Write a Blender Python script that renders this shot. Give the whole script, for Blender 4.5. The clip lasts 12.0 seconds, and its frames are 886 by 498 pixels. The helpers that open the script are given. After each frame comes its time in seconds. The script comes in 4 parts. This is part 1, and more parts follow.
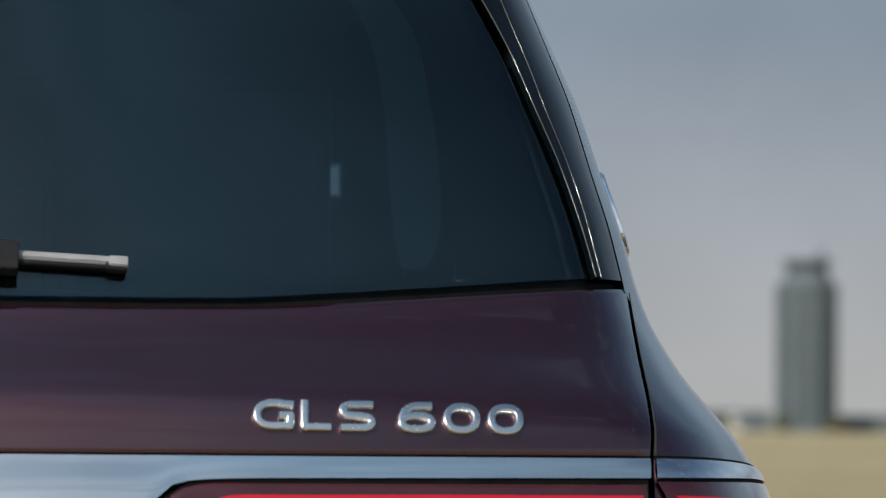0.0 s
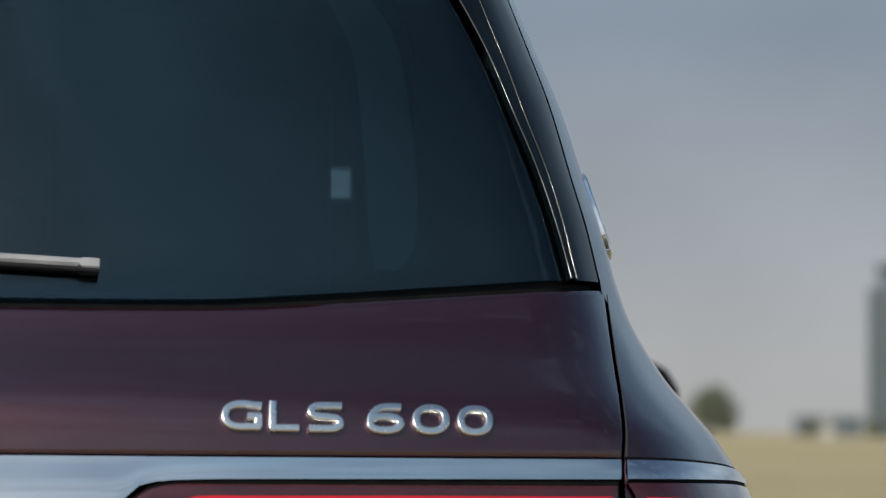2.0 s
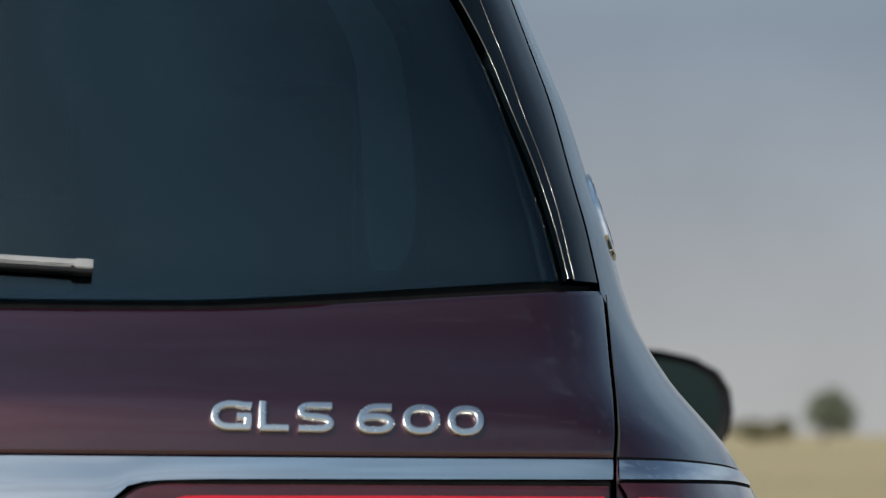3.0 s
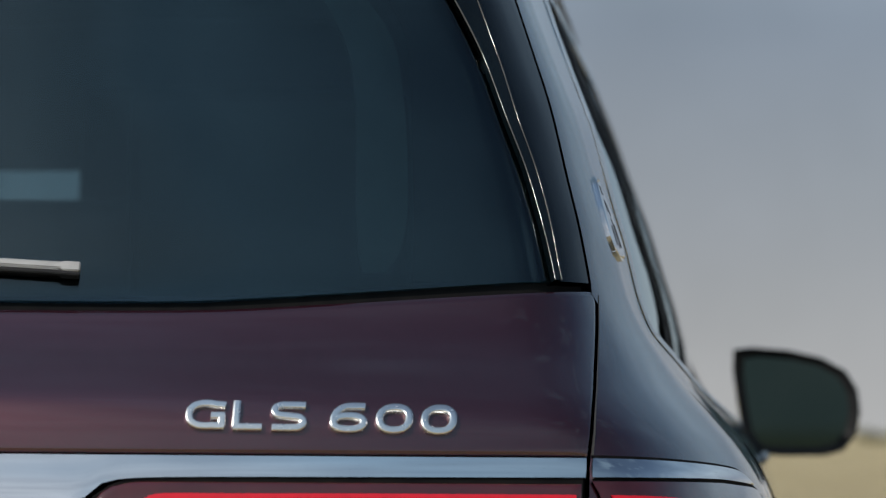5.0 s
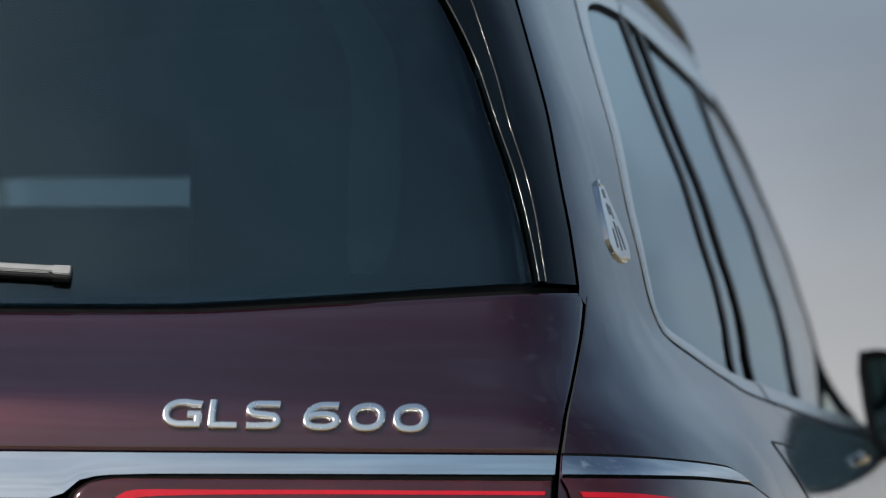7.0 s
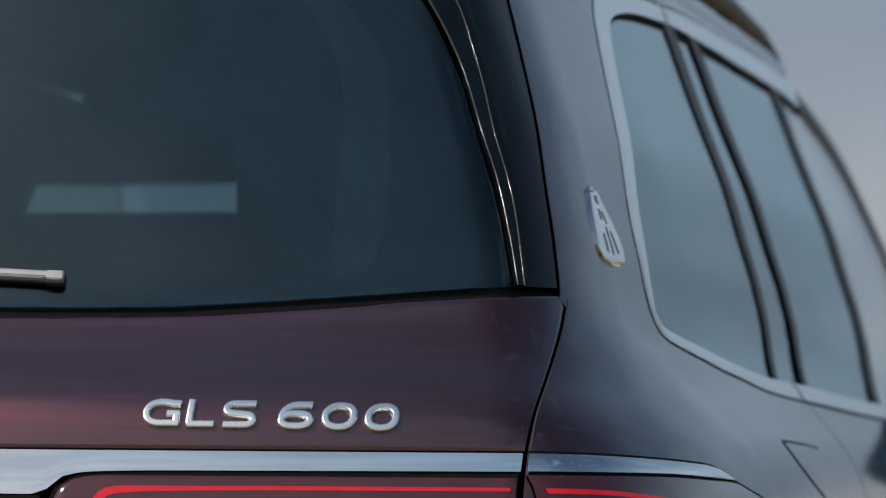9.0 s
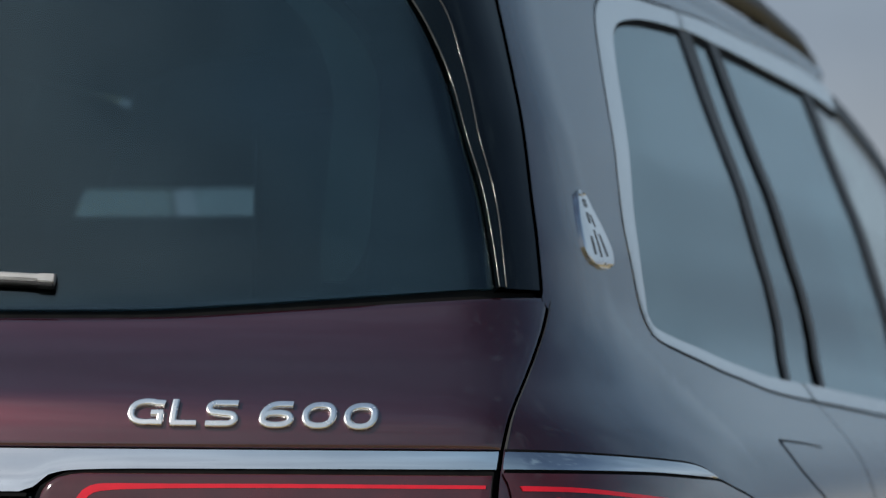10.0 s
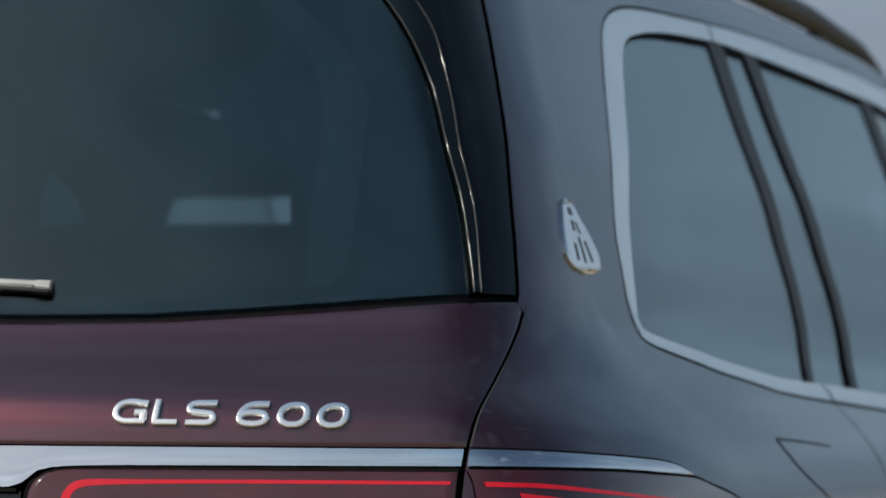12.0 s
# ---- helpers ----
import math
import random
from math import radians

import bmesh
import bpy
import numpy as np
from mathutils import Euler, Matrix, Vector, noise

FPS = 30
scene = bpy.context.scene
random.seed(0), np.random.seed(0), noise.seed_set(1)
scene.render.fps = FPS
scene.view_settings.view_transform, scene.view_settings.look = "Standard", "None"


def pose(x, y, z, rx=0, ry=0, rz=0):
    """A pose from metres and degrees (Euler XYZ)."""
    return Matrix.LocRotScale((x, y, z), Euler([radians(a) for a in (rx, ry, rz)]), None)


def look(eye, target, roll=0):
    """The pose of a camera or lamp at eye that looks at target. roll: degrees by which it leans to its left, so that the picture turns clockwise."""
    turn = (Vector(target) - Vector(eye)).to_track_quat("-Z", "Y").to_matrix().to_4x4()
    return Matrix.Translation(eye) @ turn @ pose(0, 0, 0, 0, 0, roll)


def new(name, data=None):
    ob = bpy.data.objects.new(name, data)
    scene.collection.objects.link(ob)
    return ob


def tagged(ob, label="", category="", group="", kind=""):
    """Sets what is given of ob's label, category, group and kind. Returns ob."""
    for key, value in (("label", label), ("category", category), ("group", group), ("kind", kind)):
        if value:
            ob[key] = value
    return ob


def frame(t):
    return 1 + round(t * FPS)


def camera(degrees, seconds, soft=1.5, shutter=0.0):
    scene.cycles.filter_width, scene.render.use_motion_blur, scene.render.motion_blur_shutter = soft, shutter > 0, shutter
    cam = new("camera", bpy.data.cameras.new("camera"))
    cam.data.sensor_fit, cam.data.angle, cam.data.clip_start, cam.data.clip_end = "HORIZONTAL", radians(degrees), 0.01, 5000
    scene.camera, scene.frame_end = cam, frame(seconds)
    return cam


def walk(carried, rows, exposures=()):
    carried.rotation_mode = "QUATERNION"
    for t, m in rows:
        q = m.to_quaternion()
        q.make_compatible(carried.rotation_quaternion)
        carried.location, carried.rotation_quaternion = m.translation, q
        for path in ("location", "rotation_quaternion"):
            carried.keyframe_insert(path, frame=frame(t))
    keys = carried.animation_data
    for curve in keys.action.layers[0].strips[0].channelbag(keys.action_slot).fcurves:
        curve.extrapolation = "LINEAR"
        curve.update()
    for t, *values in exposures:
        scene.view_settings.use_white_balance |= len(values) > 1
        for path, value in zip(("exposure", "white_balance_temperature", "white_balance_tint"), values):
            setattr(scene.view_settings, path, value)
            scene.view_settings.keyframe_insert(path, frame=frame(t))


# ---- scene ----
cam = camera(12.535, 12.0, soft=1.2)
PATH = [
    (0, (0.4060, -3.5481, 1.0571), (0.5904, 0.4434, 1.2308), 0.508),
    (0.5, (0.4132, -3.5492, 1.0567), (0.5962, 0.4425, 1.2315), 0.509),
    (1, (0.4354, -3.5511, 1.0560), (0.6045, 0.4415, 1.2319), 0.510),
    (1.5, (0.4728, -3.5532, 1.0552), (0.6114, 0.4404, 1.2322), 0.511),
    (2, (0.5166, -3.5572, 1.0545), (0.6098, 0.4378, 1.2325), 0.506),
    (2.5, (0.5630, -3.5577, 1.0536), (0.6061, 0.4381, 1.2329), 0.501),
    (3, (0.6315, -3.5635, 1.0528), (0.6080, 0.4323, 1.2329), 0.500),
    (5, (0.9297, -3.6092, 1.0535), (0.6116, 0.3742, 1.2319), 0.483),
    (5.5, (1.0098, -3.6220, 1.0533), (0.6149, 0.3544, 1.2316), 0.466),
    (6, (1.0937, -3.6342, 1.0521), (0.6202, 0.3336, 1.2314), 0.455),
    (6.5, (1.1735, -3.6482, 1.0501), (0.6247, 0.3098, 1.2311), 0.450),
    (7, (1.2485, -3.6675, 1.0493), (0.6314, 0.2805, 1.2305), 0.448),
    (9, (1.5412, -3.7536, 1.0477), (0.6786, 0.1480, 1.2293), 0.458),
    (9.5, (1.6217, -3.7787, 1.0466), (0.6993, 0.1093, 1.2286), 0.453),
    (10, (1.7055, -3.8041, 1.0457), (0.7205, 0.0684, 1.2284), 0.440),
    (10.5, (1.7868, -3.8332, 1.0444), (0.7420, 0.0236, 1.2279), 0.430),
    (11, (1.8682, -3.8614, 1.0434), (0.7646, -0.0211, 1.2276), 0.425),
    (11.5, (1.9468, -3.8903, 1.0426), (0.7882, -0.0663, 1.2274), 0.425),
    (12, (2.0204, -3.9200, 1.0419), (0.8148, -0.1105, 1.2267), 0.426),
]
walk(cam, [(t, look(eye, target, roll)) for t, eye, target, roll in PATH])
# ---- end of camera ----
cam.data.dof.use_dof = True
cam.data.dof.focus_distance = 3.95
cam.data.dof.aperture_fstop = 8.0

# ---- sky and sun ----
SUN_AZIMUTH, SUN_HEIGHT = 218.0, 42.0   # degrees, clockwise from straight ahead of the car; degrees up
world = bpy.data.worlds.new("sky")
scene.world = world
world.use_nodes = True
wn, wl = world.node_tree.nodes, world.node_tree.links
sky = wn.new("ShaderNodeTexSky")
sky.sky_type = "NISHITA"
sky.sun_disc = False
sky.sun_elevation, sky.sun_rotation = radians(SUN_HEIGHT), radians(SUN_AZIMUTH)
sky.air_density, sky.dust_density, sky.ozone_density = 1.0, 0.6, 1.6
sky_gain = wn.new("ShaderNodeVectorMath")
sky_gain.operation = "SCALE"
sky_gain.inputs["Scale"].default_value = 0.06
wl.new(sky.outputs[0], sky_gain.inputs[0])
cloud_noise = wn.new("ShaderNodeTexNoise")
cloud_noise.inputs["Scale"].default_value = 3.2
cloud_noise.inputs["Detail"].default_value = 5.0
cloud_noise.inputs["Distortion"].default_value = 0.3
cloud_amount = wn.new("ShaderNodeMapRange")
cloud_amount.inputs["From Min"].default_value, cloud_amount.inputs["From Max"].default_value = 0.35, 0.72
cloud_amount.inputs["To Min"].default_value, cloud_amount.inputs["To Max"].default_value = 0.80, 0.97
wl.new(cloud_noise.outputs["Fac"], cloud_amount.inputs["Value"])
# the haze is thick near the horizon and thins out overhead
sky_way = wn.new("ShaderNodeTexCoord")
sky_up = wn.new("ShaderNodeSeparateXYZ")
wl.new(sky_way.outputs["Generated"], sky_up.inputs[0])
haze = wn.new("ShaderNodeMapRange")
haze.inputs["From Min"].default_value, haze.inputs["From Max"].default_value = 0.0, 0.6
haze.inputs["To Min"].default_value, haze.inputs["To Max"].default_value = 1.0, 0.62
wl.new(sky_up.outputs["Z"], haze.inputs["Value"])
haze_cloud = wn.new("ShaderNodeMath")
haze_cloud.operation = "MULTIPLY"
wl.new(haze.outputs[0], haze_cloud.inputs[0])
wl.new(cloud_amount.outputs[0], haze_cloud.inputs[1])
# an opening added well round from the sun, to darken reflections: clear blue, scattered cloud
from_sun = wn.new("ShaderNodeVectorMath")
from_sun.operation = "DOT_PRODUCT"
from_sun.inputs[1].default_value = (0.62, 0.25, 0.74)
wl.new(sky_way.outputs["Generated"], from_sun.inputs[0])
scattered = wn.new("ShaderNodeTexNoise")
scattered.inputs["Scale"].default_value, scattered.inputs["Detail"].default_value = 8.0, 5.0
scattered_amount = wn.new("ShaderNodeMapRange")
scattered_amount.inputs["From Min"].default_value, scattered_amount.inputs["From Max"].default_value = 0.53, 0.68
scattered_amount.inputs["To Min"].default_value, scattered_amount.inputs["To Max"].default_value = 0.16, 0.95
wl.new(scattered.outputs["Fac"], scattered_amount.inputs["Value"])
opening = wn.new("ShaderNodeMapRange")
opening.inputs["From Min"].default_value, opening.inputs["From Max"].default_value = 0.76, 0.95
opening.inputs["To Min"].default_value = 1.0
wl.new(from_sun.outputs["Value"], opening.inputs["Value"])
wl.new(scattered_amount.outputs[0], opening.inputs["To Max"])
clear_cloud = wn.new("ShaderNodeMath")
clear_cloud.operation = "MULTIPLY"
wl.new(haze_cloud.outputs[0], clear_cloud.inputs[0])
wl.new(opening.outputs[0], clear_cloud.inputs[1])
veil = wn.new("ShaderNodeMix")
veil.data_type = "RGBA"
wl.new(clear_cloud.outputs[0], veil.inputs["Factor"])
wl.new(sky_gain.outputs[0], veil.inputs["A"])
# cloud light: pale at the horizon, a greyer bank above it, brighter thin cloud higher up, deep blue overhead
cloud_light = wn.new("ShaderNodeValToRGB")
ramp = cloud_light.color_ramp
ramp.elements[0].position, ramp.elements[0].color = 0.0, (0.44, 0.445, 0.455, 1)
ramp.elements[1].position, ramp.elements[1].color = 1.0, (0.19, 0.27, 0.40, 1)
for place_up, shade in ((0.045, (0.335, 0.355, 0.40)), (0.10, (0.225, 0.263, 0.33)), (0.14, (0.30, 0.365, 0.435)), (0.20, (0.35, 0.435, 0.51)), (0.34, (0.24, 0.335, 0.425)), (0.52, (0.22, 0.325, 0.415)), (0.74, (0.23, 0.335, 0.425)), (0.88, (0.20, 0.31, 0.41))):
    ramp.elements.new(place_up).color = (*shade, 1)
wl.new(sky_up.outputs["Z"], cloud_light.inputs["Fac"])
puff = wn.new("ShaderNodeTexNoise")
puff.inputs["Scale"].default_value, puff.inputs["Detail"].default_value = 7.0, 6.0
puff_gain = wn.new("ShaderNodeMapRange")
puff_gain.inputs["From Min"].default_value, puff_gain.inputs["From Max"].default_value = 0.35, 0.70
puff_gain.inputs["To Min"].default_value, puff_gain.inputs["To Max"].default_value = 0.88, 1.22
wl.new(puff.outputs["Fac"], puff_gain.inputs["Value"])
cloud_scaled = wn.new("ShaderNodeVectorMath")
cloud_scaled.operation = "SCALE"
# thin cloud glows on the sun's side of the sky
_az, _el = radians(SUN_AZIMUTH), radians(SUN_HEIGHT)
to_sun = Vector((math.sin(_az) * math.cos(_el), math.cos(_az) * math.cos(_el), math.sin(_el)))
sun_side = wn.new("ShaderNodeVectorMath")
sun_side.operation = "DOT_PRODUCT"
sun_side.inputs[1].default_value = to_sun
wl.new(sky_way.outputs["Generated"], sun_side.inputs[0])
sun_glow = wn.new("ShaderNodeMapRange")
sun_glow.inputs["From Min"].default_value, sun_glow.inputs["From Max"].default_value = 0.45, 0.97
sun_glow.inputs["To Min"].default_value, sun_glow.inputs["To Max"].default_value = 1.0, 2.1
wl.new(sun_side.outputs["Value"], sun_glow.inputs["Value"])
# a pale bank of unseen cloud added low on that side, to whiten the chrome
low_side = wn.new("ShaderNodeVectorMath")
low_side.operation = "DOT_PRODUCT"
low_side.inputs[1].default_value = (-0.35, -0.82, 0.45)
wl.new(sky_way.outputs["Generated"], low_side.inputs[0])
pale_amount = wn.new("ShaderNodeMapRange")
pale_amount.inputs["From Min"].default_value, pale_amount.inputs["From Max"].default_value = 0.70, 0.93
pale_amount.inputs["To Max"].default_value = 0.75
wl.new(low_side.outputs["Value"], pale_amount.inputs["Value"])
pale_bank = wn.new("ShaderNodeMix")
pale_bank.data_type = "RGBA"
pale_bank.inputs["B"].default_value = (0.455, 0.462, 0.465, 1)
wl.new(pale_amount.outputs[0], pale_bank.inputs["Factor"])
wl.new(cloud_light.outputs["Color"], pale_bank.inputs["A"])
wl.new(pale_bank.outputs["Result"], cloud_scaled.inputs[0])
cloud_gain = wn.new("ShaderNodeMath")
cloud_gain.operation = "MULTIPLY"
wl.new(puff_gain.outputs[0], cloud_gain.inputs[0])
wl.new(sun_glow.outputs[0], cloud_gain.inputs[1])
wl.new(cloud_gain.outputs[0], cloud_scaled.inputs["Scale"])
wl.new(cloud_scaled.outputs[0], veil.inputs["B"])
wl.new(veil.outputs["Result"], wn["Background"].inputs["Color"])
wn["Background"].inputs["Strength"].default_value = 1.0

sun = new("sun", bpy.data.lights.new("sun", "SUN"))
sun.data.energy, sun.data.angle, sun.data.color = 3.4, radians(0.8), (1.0, 0.95, 0.87)
sun.matrix_world = look(60 * to_sun, (0, 0, 0))
scene.view_settings.exposure = 0.0


# ---- materials ----
def material(name):
    m = bpy.data.materials.new(name)
    m.use_nodes = True
    return m, m.node_tree.nodes, m.node_tree.links, m.node_tree.nodes["Principled BSDF"]


def noise_node(nodes, links, scale, detail=4.0, rough=0.5):
    co = nodes.new("ShaderNodeTexCoord")
    n = nodes.new("ShaderNodeTexNoise")
    n.inputs["Scale"].default_value, n.inputs["Detail"].default_value, n.inputs["Roughness"].default_value = scale, detail, rough
    links.new(co.outputs["Object"], n.inputs["Vector"])
    return n


def two_tone(nodes, links, fac, a, b, target, lo=0.3, hi=0.7):
    r = nodes.new("ShaderNodeValToRGB")
    r.color_ramp.elements[0].position, r.color_ramp.elements[1].position = lo, hi
    r.color_ramp.elements[0].color, r.color_ramp.elements[1].color = (*a, 1), (*b, 1)
    links.new(fac, r.inputs["Fac"])
    links.new(r.outputs["Color"], target)
    return r


def bump(nodes, links, fac, target, strength, distance):
    b = nodes.new("ShaderNodeBump")
    b.inputs["Strength"].default_value, b.inputs["Distance"].default_value = strength, distance
    links.new(fac, b.inputs["Height"])
    links.new(b.outputs["Normal"], target)


def simple(name, a, b, scale, rough, metal=0.0, rough_var=0.08, coat=0.0, bump_depth=0.0, spec=0.5):
    """A surface of two close tones, with grain in its gloss and relief."""
    m, n, l, p = material(name)
    big = noise_node(n, l, scale)
    fine = noise_node(n, l, scale * 14, 6.0, 0.6)
    two_tone(n, l, big.outputs["Fac"], a, b, p.inputs["Base Color"])
    r = n.new("ShaderNodeMapRange")
    r.inputs["To Min"].default_value, r.inputs["To Max"].default_value = max(rough - rough_var, 0.01), rough + rough_var
    l.new(fine.outputs["Fac"], r.inputs["Value"])
    l.new(r.outputs[0], p.inputs["Roughness"])
    p.inputs["Metallic"].default_value = metal
    p.inputs["Specular IOR Level"].default_value = spec
    p.inputs["Coat Weight"].default_value, p.inputs["Coat Roughness"].default_value = coat, 0.03
    if bump_depth:
        bump(n, l, fine.outputs["Fac"], p.inputs["Normal"], 0.5, bump_depth)
    return m


def car_paint(name):
    """Dark red metallic paint: flakes under clear lacquer, a film of dust."""
    m, n, l, p = material(name)
    flakes = noise_node(n, l, 2600.0, 2.0)
    dust = noise_node(n, l, 7.0, 6.0, 0.65)
    two_tone(n, l, flakes.outputs["Fac"], (0.047, 0.0088, 0.0145), (0.070, 0.0142, 0.0235), p.inputs["Base Color"], 0.35, 0.65)
    p.inputs["Metallic"].default_value = 0.85
    p.inputs["Specular IOR Level"].default_value = 0.12
    p.inputs["Specular Tint"].default_value = (0.36, 0.76, 1.0, 1)
    p.inputs["Roughness"].default_value = 0.44
    p.inputs["Coat Weight"].default_value = 1.0
    p.inputs["Coat IOR"].default_value = 1.88
    r = n.new("ShaderNodeMapRange")
    r.inputs["To Min"].default_value, r.inputs["To Max"].default_value = 0.02, 0.075
    l.new(dust.outputs["Fac"], r.inputs["Value"])
    l.new(r.outputs[0], p.inputs["Coat Roughness"])
    return m


def pane_glass(name, tint, gloss=0.0, shine_tint=(1, 1, 1), straight_on=0.043):
    """Tinted glass: light passes through the tint, Fresnel gives the gloss."""
    m, n, l, p = material(name)
    n.remove(p)
    clear = n.new("ShaderNodeBsdfTransparent")
    clear.inputs["Color"].default_value = (*tint, 1)
    shine = n.new("ShaderNodeBsdfGlossy")
    shine.inputs["Roughness"].default_value = gloss
    shine.inputs["Color"].default_value = (*shine_tint, 1)
    facing = n.new("ShaderNodeLayerWeight")
    facing.inputs["Blend"].default_value = 0.5
    steep = n.new("ShaderNodeMath")
    steep.operation = "POWER"
    steep.inputs[1].default_value = 5.0
    l.new(facing.outputs["Facing"], steep.inputs[0])
    fres = n.new("ShaderNodeMapRange")
    fres.inputs["To Min"].default_value, fres.inputs["To Max"].default_value = straight_on, 1.0
    l.new(steep.outputs[0], fres.inputs["Value"])
    mix = n.new("ShaderNodeMixShader")
    l.new(fres.outputs[0], mix.inputs[0])
    l.new(clear.outputs[0], mix.inputs[1])
    l.new(shine.outputs[0], mix.inputs[2])
    l.new(mix.outputs[0], n["Material Output"].inputs["Surface"])
    return m


def glowing(name, base, glow, strength):
    m, n, l, p = material(name)
    p.inputs["Base Color"].default_value = (*base, 1)
    p.inputs["Roughness"].default_value = 0.15
    ripple = noise_node(n, l, 60.0, 2.0)
    two_tone(n, l, ripple.outputs["Fac"], tuple(0.7 * c for c in glow), glow, p.inputs["Emission Color"], 0.3, 0.7)
    p.inputs["Emission Strength"].default_value = strength
    return m


PAINT = car_paint("dark_red_metallic_paint")
BLACK_GLOSS = simple("gloss_black_plastic", (0.003, 0.006, 0.008), (0.005, 0.009, 0.012), 9.0, 0.035, rough_var=0.015, spec=0.42)
BLACK_MATT = simple("matt_black_plastic", (0.010, 0.010, 0.011), (0.018, 0.018, 0.019), 30.0, 0.42, bump_depth=0.0003, spec=0.2)
RUBBER = simple("black_rubber", (0.004, 0.004, 0.005), (0.008, 0.008, 0.008), 40.0, 0.75, bump_depth=0.0004, spec=0.06)
# light on the blade's upper parts is put into this grey
WIPER_TOP = simple("lit_grey_wiper_plastic", (0.27, 0.27, 0.27), (0.36, 0.36, 0.36), 40.0, 0.40, rough_var=0.1)
CHROME = simple("polished_chrome", (0.80, 0.81, 0.83), (0.86, 0.87, 0.88), 12.0, 0.07, 1.0, 0.03)
SATIN = simple("satin_aluminium_trim", (0.78, 0.80, 0.81), (0.83, 0.85, 0.86), 15.0, 0.2, 1.0, 0.05)
# highlight along the shut line's edge, painted as a paler strip
EDGE_SHEEN = simple("pale_edge_highlight", (0.045, 0.043, 0.040), (0.07, 0.067, 0.062), 25.0, 0.6)
FIN_EDGE = simple("bright_fin_edge", (0.050, 0.049, 0.048), (0.075, 0.074, 0.072), 25.0, 0.13, 0.15, 0.03)
LETTER_CHROME = simple("bright_letter_chrome", (0.88, 0.865, 0.84), (0.92, 0.905, 0.88), 12.0, 0.26, 1.0, 0.05)
TAIL_GLASS = pane_glass("dark_tinted_rear_glass", (0.38, 0.48, 0.52), 0.0, (0.80, 0.97, 1.0), 0.08)
SIDE_GLASS = pane_glass("dark_tinted_side_glass", (0.32, 0.42, 0.44), 0.0, (0.82, 0.95, 1.0), 0.13)
FRONT_GLASS = pane_glass("light_tinted_front_glass", (0.84, 0.90, 0.90), 0.0)
SCREEN_GLASS = pane_glass("clear_windscreen_glass", (0.88, 0.93, 0.92), 0.0)
LAMP_LENS = simple("smoked_dark_red_lens", (0.040, 0.007, 0.010), (0.070, 0.010, 0.014), 18.0, 0.08, coat=1.0)
LAMP_RED = glowing("lit_red_light_guide", (0.35, 0.01, 0.02), (0.72, 0.007, 0.020), 0.40)
MIRROR_GLASS = simple("dimmed_mirror_glass", (0.030, 0.050, 0.050), (0.038, 0.058, 0.057), 5.0, 0.03, 1.0, 0.01)
LEATHER = simple("dark_leather", (0.020, 0.020, 0.022), (0.030, 0.030, 0.032), 12.0, 0.5, bump_depth=0.001)
TRIM_GREY = simple("grey_cloth_trim", (0.070, 0.082, 0.072), (0.098, 0.110, 0.096), 60.0, 0.85, bump_depth=0.0006)
LINING = simple("dark_cabin_lining", (0.022, 0.024, 0.026), (0.034, 0.036, 0.038), 30.0, 0.9, bump_depth=0.0006)
ALLOY = simple("brushed_alloy", (0.52, 0.53, 0.55), (0.62, 0.63, 0.64), 20.0, 0.25, 1.0)
BARK = simple("grey_brown_bark", (0.05, 0.04, 0.03), (0.11, 0.09, 0.07), 4.0, 0.9, bump_depth=0.02)


def foliage(name, a, b):
    """Leaves of two tones that let part of the light through."""
    m, n, l, p = material(name)
    tone = noise_node(n, l, 0.8)
    ramp_leaf = two_tone(n, l, tone.outputs["Fac"], a, b, p.inputs["Base Color"])
    p.inputs["Roughness"].default_value = 0.65
    through_leaf = n.new("ShaderNodeBsdfTranslucent")
    l.new(ramp_leaf.outputs["Color"], through_leaf.inputs["Color"])
    mix = n.new("ShaderNodeMixShader")
    mix.inputs[0].default_value = 0.45
    l.new(p.outputs[0], mix.inputs[1])
    l.new(through_leaf.outputs[0], mix.inputs[2])
    l.new(mix.outputs[0], n["Material Output"].inputs["Surface"])
    return m


# this green is paled to stand in for haze over the distance
LEAF = foliage("haze_paled_green_leaves", (0.20, 0.225, 0.16), (0.28, 0.305, 0.22))
LEAF_DRY = foliage("olive_dry_leaves", (0.20, 0.19, 0.10), (0.30, 0.28, 0.16))
CONCRETE = simple("weathered_grey_concrete", (0.120, 0.150, 0.172), (0.155, 0.188, 0.210), 0.25, 0.85, bump_depth=0.01)
TOWER_GLASS = simple("dark_blue_green_tower_glass", (0.075, 0.095, 0.10), (0.095, 0.115, 0.12), 0.4, 0.35)
PALE_WALL = simple("pale_painted_wall", (0.55, 0.54, 0.50), (0.66, 0.65, 0.61), 0.6, 0.8)


